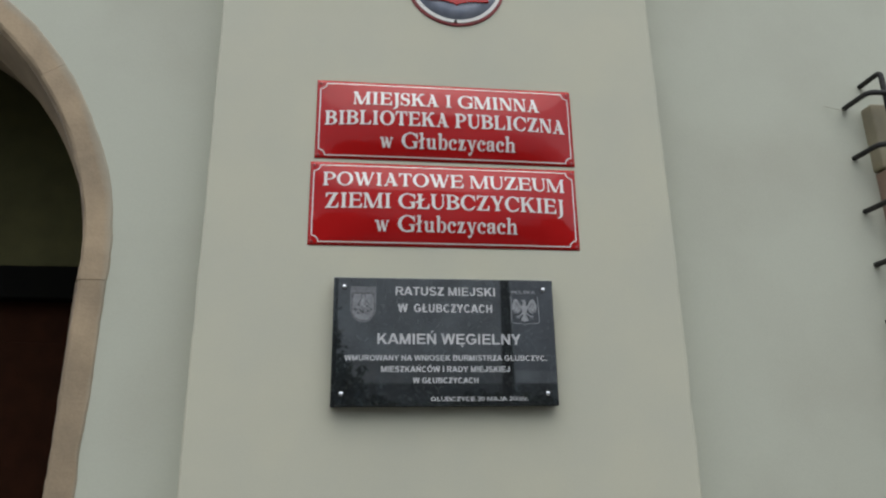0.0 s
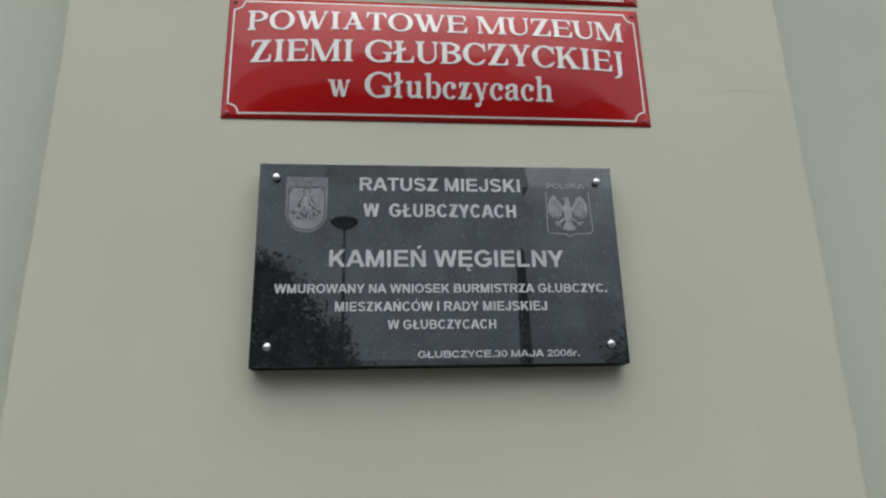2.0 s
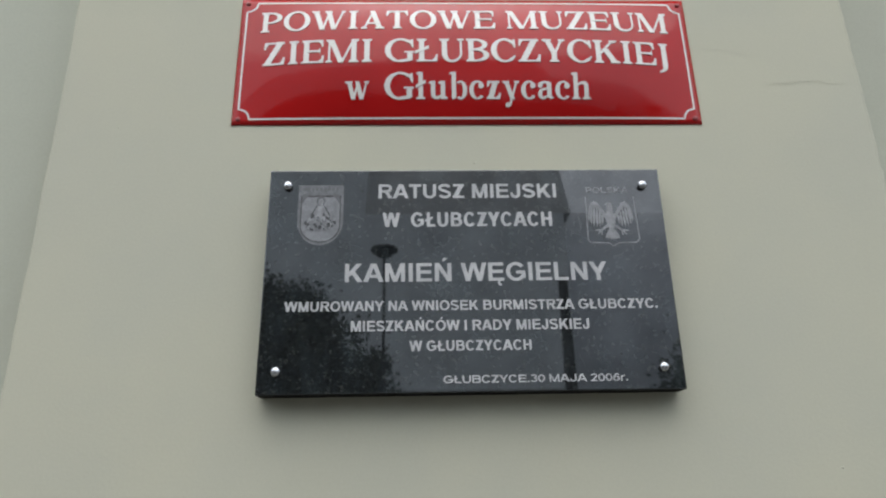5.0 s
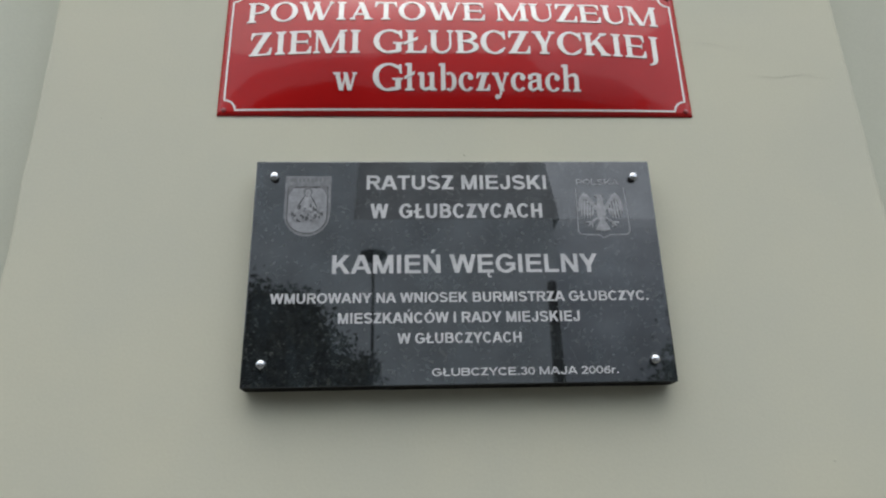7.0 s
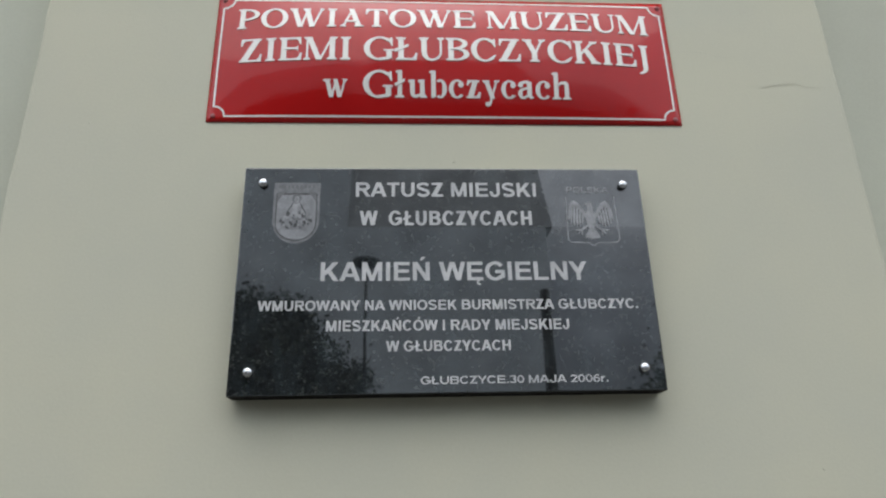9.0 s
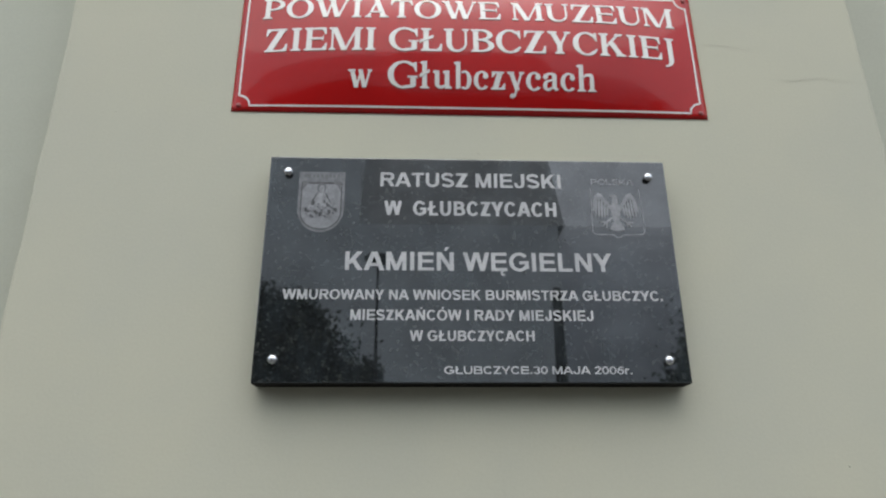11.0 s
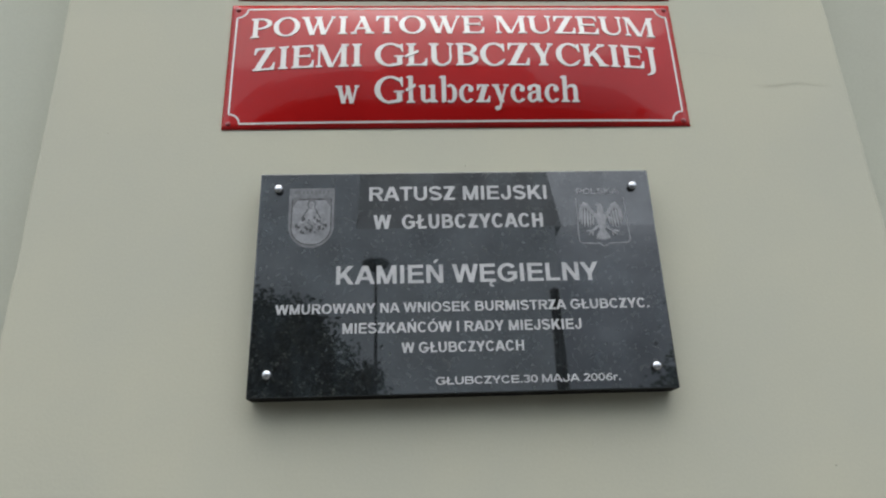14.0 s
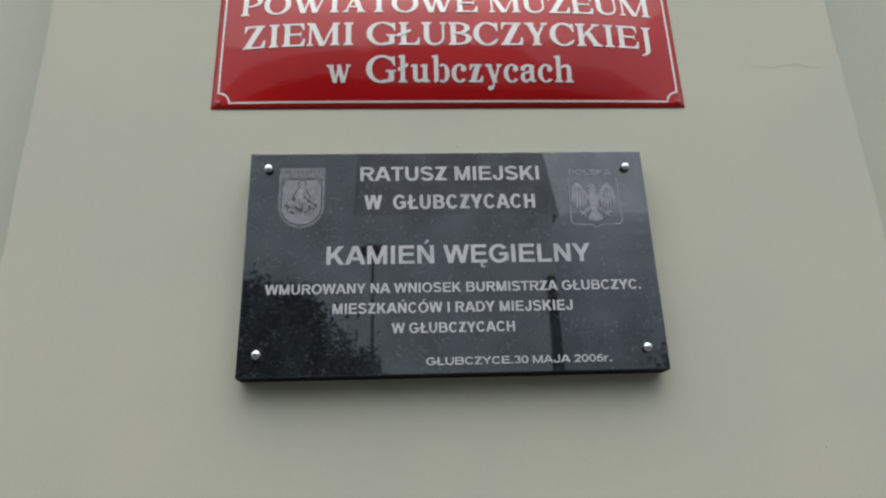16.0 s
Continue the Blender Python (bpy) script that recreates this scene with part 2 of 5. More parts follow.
def granite_material():
    """Polished near-black granite: fine pale and brownish crystals in a dark ground under a mirror polish."""
    m = bpy.data.materials.new("polished_black_granite")
    m.use_nodes = True
    nt = m.node_tree
    p = nt.nodes["Principled BSDF"]
    geo = nt.nodes.new("ShaderNodeNewGeometry")
    vor = nt.nodes.new("ShaderNodeTexVoronoi")
    vor.inputs["Scale"].default_value = 390
    n = nt.nodes.new("ShaderNodeTexNoise")
    n.inputs["Scale"].default_value, n.inputs["Detail"].default_value = 150, 3
    for t in (vor, n):
        nt.links.new(geo.outputs["Position"], t.inputs["Vector"])
    sep = nt.nodes.new("ShaderNodeSeparateColor")
    nt.links.new(vor.outputs["Color"], sep.inputs["Color"])
    add = nt.nodes.new("ShaderNodeMath")
    add.operation = "MULTIPLY"
    nt.links.new(sep.outputs["Red"], add.inputs[0])
    nt.links.new(n.outputs["Fac"], add.inputs[1])
    ramp = nt.nodes.new("ShaderNodeValToRGB")
    e = ramp.color_ramp.elements
    e[0].position, e[0].color = 0.06, (0.007, 0.0075, 0.0085, 1)
    e[1].position, e[1].color = 0.62, (0.040, 0.043, 0.039, 1)
    mid = ramp.color_ramp.elements.new(0.36)
    mid.color = (0.016, 0.0195, 0.0205, 1)
    nt.links.new(add.outputs["Value"], ramp.inputs["Fac"])
    stretch = nt.nodes.new("ShaderNodeMapping")
    stretch.inputs["Scale"].default_value = (30, 30, 11)
    nt.links.new(geo.outputs["Position"], stretch.inputs["Vector"])
    smear = nt.nodes.new("ShaderNodeTexNoise")
    smear.inputs["Scale"].default_value, smear.inputs["Detail"].default_value = 1.0, 5
    nt.links.new(stretch.outputs["Vector"], smear.inputs["Vector"])
    film = nt.nodes.new("ShaderNodeMapRange")
    film.inputs["From Min"].default_value, film.inputs["From Max"].default_value = 0.45, 0.78
    film.inputs["To Max"].default_value = 0.62
    nt.links.new(smear.outputs["Fac"], film.inputs["Value"])
    dried = nt.nodes.new("ShaderNodeMix")
    dried.data_type = "RGBA"
    dried.inputs["B"].default_value = (0.036, 0.046, 0.050, 1)
    nt.links.new(film.outputs["Result"], dried.inputs["Factor"])
    nt.links.new(ramp.outputs["Color"], dried.inputs["A"])
    nt.links.new(dried.outputs["Result"], p.inputs["Base Color"])
    p.inputs["Roughness"].default_value = 0.06
    p.inputs["IOR"].default_value = 1.80
    n2 = nt.nodes.new("ShaderNodeTexNoise")
    n2.inputs["Scale"].default_value = 12
    nt.links.new(geo.outputs["Position"], n2.inputs["Vector"])
    mp = nt.nodes.new("ShaderNodeMapRange")
    mp.inputs["To Min"].default_value, mp.inputs["To Max"].default_value = 0.010, 0.035
    nt.links.new(n2.outputs["Fac"], mp.inputs["Value"])
    nt.links.new(mp.outputs["Result"], p.inputs["Roughness"])
    n3 = nt.nodes.new("ShaderNodeTexNoise")
    n3.inputs["Scale"].default_value, n3.inputs["Detail"].default_value = 16, 6
    nt.links.new(geo.outputs["Position"], n3.inputs["Vector"])
    dust = nt.nodes.new("ShaderNodeMapRange")
    dust.inputs["From Min"].default_value, dust.inputs["From Max"].default_value = 0.3, 0.7
    dust.inputs["To Min"].default_value, dust.inputs["To Max"].default_value = 0.45, 0.63
    nt.links.new(n3.outputs["Fac"], dust.inputs["Value"])
    nt.links.new(dust.outputs["Result"], p.inputs["Specular IOR Level"])
    return m


granite = granite_material()
# darker matt copy of the granite: the underside's shade as colour
shaded_granite = material("shaded_granite", (0.010, 0.010, 0.009), 0.95, second=(0.018, 0.017, 0.015), scale=200, ior=1.2)


# ---- mesh helpers ----
def finish(name, bm, mat, parent=None, smooth=False):
    me = bpy.data.meshes.new(name)
    bmesh.ops.recalc_face_normals(bm, faces=bm.faces[:])
    bm.to_mesh(me)
    bm.free()
    me.materials.append(mat)
    if smooth:
        for f in me.polygons:
            f.use_smooth = True
    ob = new(name, me)
    if parent:
        ob.parent = parent
    return ob


def part(name, bm, mat, parent, label="", smooth=False):
    ob = finish(name, bm, mat, parent, smooth)
    return tagged(ob, label) if label else ob


def box(bm, x0, x1, y0, y1, z0, z1, bevel=0.0, seg=2):
    """A box between two corners, its edges rounded off by bevel."""
    r = bmesh.ops.create_cube(bm, size=1)
    for v in r["verts"]:
        v.co = Vector(((x0 + x1) / 2 + v.co.x * (x1 - x0), (y0 + y1) / 2 + v.co.y * (y1 - y0), (z0 + z1) / 2 + v.co.z * (z1 - z0)))
    if bevel:
        edges = {e for v in r["verts"] for e in v.link_edges}
        bmesh.ops.bevel(bm, geom=list(edges), offset=bevel, segments=seg, affect="EDGES", profile=0.6)
    return bm


def slab(bm, outline, y0, y1):
    """An outline of (x, z) points, drawn out from y0 to y1."""
    a = [bm.verts.new((x, y0, z)) for x, z in outline]
    b = [bm.verts.new((x, y1, z)) for x, z in outline]
    bm.faces.new(a)
    bm.faces.new(b[::-1])
    k = len(a)
    for i in range(k):
        bm.faces.new((a[i], b[i], b[(i + 1) % k], a[(i + 1) % k]))
    return bm


def lathe(bm, profile, centre, axis="Z", seg=20):
    """Turns a profile of (radius, height) about an axis through centre."""
    c = Vector(centre)
    rings = []
    for r, h in profile:
        ring = []
        for i in range(seg):
            a = 2 * math.pi * i / seg
            u, v = r * math.cos(a), r * math.sin(a)
            ring.append(bm.verts.new(c + (Vector((u, v, h)) if axis == "Z" else Vector((u, -h, v)))))
        rings.append(ring)
    for p, q in zip(rings, rings[1:]):
        for i in range(seg):
            bm.faces.new((p[i], p[(i + 1) % seg], q[(i + 1) % seg], q[i]))
    bm.faces.new(rings[0])
    bm.faces.new(rings[-1][::-1])
    return bm


def tube(bm, points, radius, seg=8):
    """A round bar along a line of points."""
    pts = [Vector(p) for p in points]
    rings = []
    for i, p in enumerate(pts):
        d = (pts[min(i + 1, len(pts) - 1)] - pts[max(i - 1, 0)]).normalized()
        u = d.orthogonal().normalized() if abs(d.z) > 0.9 else d.cross(Vector((0, 0, 1))).normalized()
        w = d.cross(u)
        rad = radius[i] if isinstance(radius, (list, tuple)) else radius
        rings.append([bm.verts.new(p + rad * (math.cos(2 * math.pi * (k + 0.5) / seg) * u + math.sin(2 * math.pi * (k + 0.5) / seg) * w))
                      for k in range(seg)])
    for p, q in zip(rings, rings[1:]):
        for k in range(seg):
            bm.faces.new((p[k], p[(k + 1) % seg], q[(k + 1) % seg], q[k]))
    bm.faces.new(rings[0])
    bm.faces.new(rings[-1][::-1])
    return bm


def rounded(corner, before, after, r, n=5):
    """Points of a bend of radius r at a corner."""
    c, a, b = Vector(corner), Vector(before), Vector(after)
    p, q = c + (a - c).normalized() * r, c + (b - c).normalized() * r
    return [p.lerp(c, t).lerp(c.lerp(q, t), t) for t in [i / n for i in range(n + 1)]]


# ---- letters ----
class Pen:
    """Collects the strokes of one letter, in a cell w wide and one capital high. T: thick stroke, t: thin one, f: serif."""

    def __init__(self, w, thick, thin, serif):
        self.w, self.T, self.t, self.f, self.shapes = w, thick, thin, serif, []

    def poly(self, *pts):
        self.shapes.append((list(pts), [tuple(range(len(pts)))]))

    def rect(self, x0, y0, x1, y1):
        self.poly((x0, y0), (x1, y0), (x1, y1), (x0, y1))

    def diag(self, x0, y0, x1, y1, wide):
        h = wide / 2
        self.poly((x0 - h, y0), (x0 + h, y0), (x1 + h, y1), (x1 - h, y1))

    def brush(self, line, widths):
        """A strip along a line of points, as wide at each as widths says."""
        n, a, b = len(line), [], []
        for i, p in enumerate(line):
            d = (Vector(line[min(i + 1, n - 1)]) - Vector(line[max(i - 1, 0)])).normalized()
            a.append((p[0] - d.y * widths[i] / 2, p[1] + d.x * widths[i] / 2))
            b.append((p[0] + d.y * widths[i] / 2, p[1] - d.x * widths[i] / 2))
        self.shapes.append((a + b, [(i, i + 1, n + i + 1, n + i) for i in range(n - 1)]))

    def ring(self, cx, cy, rx, ry, a0=0, a1=360, thick=None, thin=None, n=None):
        """Part of an oval of outer radii rx and ry, thick at its sides and thin above and below."""
        thick, thin = thick or self.T, thin or self.t
        n = n or max(8, int(abs(a1 - a0) / 11))
        turn = [radians(a0 + (a1 - a0) * i / n) for i in range(n + 1)]
        out = [(cx + rx * math.cos(a), cy + ry * math.sin(a)) for a in turn]
        inner = [(cx + (rx - thick) * math.cos(a), cy + (ry - thin) * math.sin(a)) for a in turn]
        self.shapes.append((out + inner, [(i, i + 1, n + 2 + i, n + 1 + i) for i in range(n)]))

    def foot(self, cx, y, half, up=True, stem=None, reach=(1, 1)):
        """A serif on the line y that runs into its stem by two small slopes."""
        s, k = (1 if up else -1), (stem or self.T) / 2
        a, b = cx - half * reach[0] if reach[0] else cx - k, cx + half * reach[1] if reach[1] else cx + k
        self.poly((a, y), (b, y), (b, y + s * self.f * 0.75), (cx + k, y + s * self.f * 1.7), (cx - k, y + s * self.f * 1.7), (a, y + s * self.f * 0.75))

    def beak(self, x, y, tall, wide, left=False):
        """The pointed end of a level arm: it hangs (tall < 0) or stands on the arm's outer line y."""
        s = -1 if left else 1
        self.poly((x - s * wide, y), (x, y), (x + s * 0.02, y + tall), (x - s * 0.045, y + tall), (x - s * 0.07, y + tall * 0.62))

    def flag(self, x, y):
        """The slanting start of a small letter's stem, whose left side is at x."""
        self.poly((x - 0.075, y - 0.085), (x + 0.01, y - 0.11), (x + 0.01, y), (x - 0.075, y - 0.04))


def book_letter(ch, w):
    """One letter of a bold book face with serifs."""
    small = ch.islower()
    p = Pen(w, 0.160 if small else 0.195, 0.066 if small else 0.075, 0.052 if small else 0.060)
    T, t, e = p.T, p.t, 0.072 if small else 0.085
    s, m, x = 0.035, w / 2, 0.67
    if ch in "IELŁTPBK":
        c = m if ch in "IT" else s + e + T / 2 + (0.04 if ch == "Ł" else 0)
        p.rect(c - T / 2, 0, c + T / 2, 1)
        p.foot(c, 0, T / 2 + e)
        if ch != "T":
            p.foot(c, 1, T / 2 + e, False)
        r = w - s
        if ch in "EL" or ch == "Ł":
            p.rect(c, 0, r - 0.03, t)
            p.beak(r - 0.02, 0, 0.31, 0.24)
        if ch == "E":
            p.rect(c, 1 - t, r - 0.06, 1)
            p.beak(r - 0.05, 1, -0.29, 0.22)
            p.rect(c, 0.475, r - 0.17, 0.475 + t)
            p.poly((r - 0.21, 0.51), (r - 0.14, 0.38), (r - 0.14, 0.65))
        if ch == "Ł":
            p.poly((s - 0.02, 0.34), (c + T / 2 + 0.17, 0.58), (c + T / 2 + 0.17, 0.70), (s - 0.02, 0.46))
        if ch == "T":
            p.rect(s + 0.02, 1 - t, r - 0.02, 1)
            p.beak(r - 0.01, 1, -0.29, 0.20)
            p.beak(s + 0.01, 1, -0.29, 0.20, True)
        if ch in "PB":
            b = c + T / 2 + 0.06
            if ch == "P":
                p.rect(c, 0.42, b, 0.42 + t)
                p.rect(c, 1 - t, b, 1)
                p.ring(b, 0.71, r - b, 0.29, -90, 90)
            else:
                p.rect(c, 0, b + 0.02, t)
                p.rect(c, 0.485, b + 0.02, 0.485 + t * 0.9)
                p.rect(c, 1 - t, b, 1)
                p.ring(b, 0.745, r - b - 0.05, 0.255, -90, 90)
                p.ring(b + 0.02, 0.275, r - b - 0.02, 0.275, -90, 90, T * 1.05)
        if ch == "K":
            p.diag(c + T / 2 - 0.03, 0.40, r - 0.20, 1, t * 1.5)
            p.foot(r - 0.19, 1, 0.15, False, t)
            p.diag(c + T / 2 + 0.16, 0.62, r - 0.17, 0, T * 1.2)
            p.foot(r - 0.16, 0, 0.19, True, T)
    elif ch == "M":
        l, r = s + e + t / 2, w - s - e - T / 2
        p.rect(l - t / 2, 0, l + t / 2, 1)
        p.diag(l + 0.06, 1, m - 0.04, 0, T * 1.06)
        p.diag(m - 0.01, 0.0, r - 0.02, 1, t * 1.1)
        p.rect(r - T / 2, 0, r + T / 2, 1)
        p.foot(l, 0, e + t / 2, True, t)
        p.foot(r, 0, T / 2 + e)
        p.foot(l - 0.01, 1, 0.12, False, t, (1, 0))
        p.foot(r, 1, T / 2 + e, False, reach=(0, 1))
    elif ch == "N":
        l, r = s + e + t / 2, w - s - e - t / 2
        p.rect(l - t / 2, 0, l + t / 2, 1)
        p.diag(l + 0.05, 1, r - 0.07, 0, T * 1.12)
        p.rect(r - t / 2, 0, r + t / 2, 1)
        p.foot(l, 0, e + t / 2, True, t)
        p.foot(r, 1, e + t / 2, False, t)
        p.foot(l, 1, e + t / 2, False, t, (1, 0))
    elif ch == "A":
        p.diag(s + 0.13, 0, m + 0.02, 1, t * 1.15)
        p.diag(w - s - 0.19, 0, m - 0.03, 1, T * 1.08)
        p.rect(s + 0.20, 0.26, w - s - 0.27, 0.26 + t)
        p.foot(s + 0.13, 0, 0.125, True, t)
        p.foot(w - s - 0.19, 0, 0.185, True, T)
    elif ch in "Ww":
        h = 1 if ch == "W" else x
        tk = T * (1.05 if ch == "W" else 0.95)
        p.diag(s + 0.02 + tk * 0.6, h, w * 0.335, 0, tk)
        p.diag(w * 0.35, 0, w * 0.52, h, t * 1.1)
        p.diag(w * 0.485, h, w * 0.66, 0, tk)
        p.diag(w * 0.68, 0, w - s - 0.09, h, t * 1.1)
        p.foot(s + 0.01 + tk * 0.6, h, tk * 0.5 + 0.055, False, tk * 0.8)
        if ch == "W":
            p.foot(w * 0.49, h, 0.15, False, tk)
        p.foot(w - s - 0.09, h, 0.085, False, t)
    elif ch == "Y":
        p.rect(m - T / 2, 0, m + T / 2, 0.46)
        p.diag(s + 0.18, 1, m + 0.0, 0.40, T * 1.08)
        p.diag(w - s - 0.12, 1, m + 0.06, 0.42, t * 1.25)
        p.foot(m, 0, T / 2 + e)
        p.foot(s + 0.18, 1, 0.18, False, T)
        p.foot(w - s - 0.12, 1, 0.125, False, t)
    elif ch in "Zz":
        h = 1 if ch == "Z" else x
        p.rect(s + 0.07, h - t, w - s - 0.05, h)
        p.rect(s + 0.02, 0, w - s - 0.05, t)
        p.diag(w - s - 0.19, h, s + 0.16, 0, T * 1.25)
        p.beak(s + 0.06, h, -0.27 * (h + 0.1), 0.20, True)
        p.beak(w - s - 0.03, 0, 0.29 * (h + 0.1), 0.22)
    elif ch == "O":
        p.ring(m, 0.5, m - s, 0.525, thick=T * 1.06, n=34)
    elif ch in "CG":
        p.ring(m + 0.05, 0.5, m + 0.05 - s, 0.525, 48, 312 if ch == "C" else 300, T * 1.08, t * 1.05, 28)
        p.poly((w - s - 0.085, 0.985), (w - s - 0.025, 0.985), (w - s - 0.01, 0.62), (w - s - 0.06, 0.62), (w - s - 0.13, 0.78), (w - s - 0.24, 0.885), (w - s - 0.2, 0.95), (w - s - 0.12, 0.93))
        if ch == "C":
            p.poly((w - s - 0.24, 0.055), (w - s - 0.13, 0.085), (w - s - 0.01, 0.24), (w - s - 0.05, 0.27), (w - s - 0.22, 0.135))
        else:
            p.rect(w - s - T - 0.045, 0.06, w - s - 0.045, 0.44)
            p.poly((w - s - T - 0.15, 0.45), (w - s + 0.02, 0.45), (w - s + 0.02, 0.39), (w - s - T - 0.15, 0.39))
            p.poly((m, -0.025), (w - s - T * 0.7, 0.02), (w - s - 0.045, 0.10), (w - s - T, 0.13), (m, 0.07))
    elif ch == "S":
        line, widths = [], []
        for i in range(15):
            a = radians(42 + 218 * i / 14)
            line.append((m + (m - s - 0.09) * math.cos(a), 0.745 + 0.235 * math.sin(a)))
            widths.append(t + (T * 1.05 - t) * max(0.0, min(1.0, (i - 4) / 8)))
        for i in range(1, 16):
            a = radians(80 - 218 * i / 15)
            line.append((m + (m - s - 0.10) * math.cos(a), 0.265 + 0.25 * math.sin(a)))
            widths.append(t + (T * 1.05 - t) * max(0.0, min(1.0, (12 - i) / 8)))
        p.brush(line, widths)
        p.poly((w - s - 0.10, 1.0), (w - s - 0.05, 1.0), (w - s - 0.045, 0.68), (w - s - 0.09, 0.68), (w - s - 0.19, 0.88))
        p.poly((s + 0.07, 0.0), (s + 0.02, 0.0), (s + 0.005, 0.33), (s + 0.05, 0.33), (s + 0.16, 0.11))
    elif ch == "U":
        l, r = s + e, w - s - e - t
        p.rect(l, 0.36, l + T, 1)
        p.rect(r, 0.36, r + t, 1)
        mid = (l + r + t) / 2
        p.ring(mid, 0.36, mid - l, 0.385, 180, 270, T, t * 1.2)
        p.ring(mid, 0.36, mid - l, 0.385, 270, 360, t, t * 1.2)
        p.foot(l + T / 2, 1, T / 2 + e, False)
        p.foot(r + t / 2, 1, t / 2 + e, False, t)
    elif ch == "J":
        c = w - s - e - T / 2 + 0.02
        p.rect(c - T / 2, 0.02, c + T / 2, 1)
        p.foot(c, 1, T / 2 + e, False)
        p.brush([(c, 0.04), (c - 0.01, -0.08), (c - 0.06, -0.17), (c - 0.16, -0.24), (c - 0.26, -0.265)], [T, T * 0.92, T * 0.68, T * 0.40, 0.05])
    elif ch == "ł":
        c = m
        p.rect(c - T / 2, 0, c + T / 2, 1.03)
        p.foot(c, 0, T / 2 + 0.08)
        p.flag(c - T / 2, 1.03)
        p.poly((c - T / 2 - 0.10, 0.40), (c + T / 2 + 0.10, 0.60), (c + T / 2 + 0.10, 0.72), (c - T / 2 - 0.10, 0.52))
    elif ch == "u":
        l, r = s + 0.10, w - s - 0.09 - T
        p.rect(l, 0.2, l + T, x)
        p.rect(r, 0.0, r + T, x)
        p.flag(l, x)
        p.flag(r, x)
        p.brush([(l + T / 2, 0.24), (l + T * 0.55, 0.12), (l + T * 0.9, 0.06), (l + T * 1.4, 0.045), (r + 0.05, 0.12)], [T, T * 0.92, T * 0.72, 0.11, 0.07])
        p.poly((r + T - 0.01, 0), (r + T + 0.09, 0.0), (r + T + 0.09, 0.05), (r + T - 0.01, 0.12))
    elif ch == "b":
        l = s + 0.08
        p.rect(l, 0.03, l + T, 1.03)
        p.flag(l, 1.03)
        cx = l + T * 0.5 + (w - s - l - T * 0.5) / 2
        p.ring(cx, 0.335, w - s - cx, 0.35, -125, 125, T, t)
        p.poly((l, 0.0), (l + 0.08, 0.0), (l + T, 0.07), (l, 0.12))
    elif ch == "c":
        p.ring(m + 0.03, 0.335, m + 0.03 - s, 0.35, 40, 318, T, t)
        p.ring(w - s - 0.10, 0.49, 0.10, 0.10, 0, 360, 0.099, 0.099, 14)
    elif ch == "y":
        p.diag(s + 0.12, x, m + 0.05, 0.0, T)
        p.diag(w - s - 0.085, x, m - 0.035, -0.17, t * 1.2)
        p.foot(s + 0.115, x, 0.125, False, T)
        p.foot(w - s - 0.085, x, 0.095, False, t)
        p.ring(m - 0.13, -0.215, 0.085, 0.085, 0, 360, 0.084, 0.084, 12)
        p.brush([(m - 0.01, -0.10), (m - 0.05, -0.22), (m - 0.13, -0.28)], [t * 1.2, t * 1.3, 0.05])
    elif ch == "a":
        r = w - s - 0.07 - T
        p.rect(r, 0.06, r + T, 0.47)
        p.brush([(s + 0.09, 0.47), (s + 0.10, 0.56), (m - 0.06, 0.63), (m + 0.06, 0.625), (r + T * 0.45, 0.58), (r + T / 2, 0.44)], [0.17, 0.13, 0.085, 0.10, 0.19, T])
        p.ring(s + 0.10, 0.50, 0.09, 0.085, 0, 360, 0.089, 0.084, 12)
        p.ring(s + 0.20, 0.19, 0.19, 0.20, 60, 300, T * 0.93, t)
        p.poly((s + 0.19, 0.39), (r + 0.03, 0.44), (r + 0.03, 0.36), (s + 0.19, 0.32))
        p.poly((s + 0.19, -0.01), (r + 0.03, 0.08), (r + 0.03, 0.16), (s + 0.19, 0.075))
        p.poly((r + T * 0.3, 0.10), (r + T * 0.6, -0.005), (r + T + 0.07, 0.03), (r + T + 0.07, 0.075), (r + T, 0.09))
    elif ch == "h":
        l, r = s + 0.08, w - s - 0.08 - T
        p.rect(l, 0, l + T, 1.03)
        p.flag(l, 1.03)
        p.rect(r, 0, r + T, 0.44)
        p.brush([(l + T - 0.02, 0.53), (l + T + 0.10, 0.62), (r + T * 0.2, 0.62), (r + T * 0.47, 0.56), (r + T / 2, 0.42)], [0.07, 0.09, 0.14, T * 0.9, T])
        p.foot(l + T / 2, 0, T / 2 + 0.075)
        p.foot(r + T / 2, 0, T / 2 + 0.075)
    return p.shapes


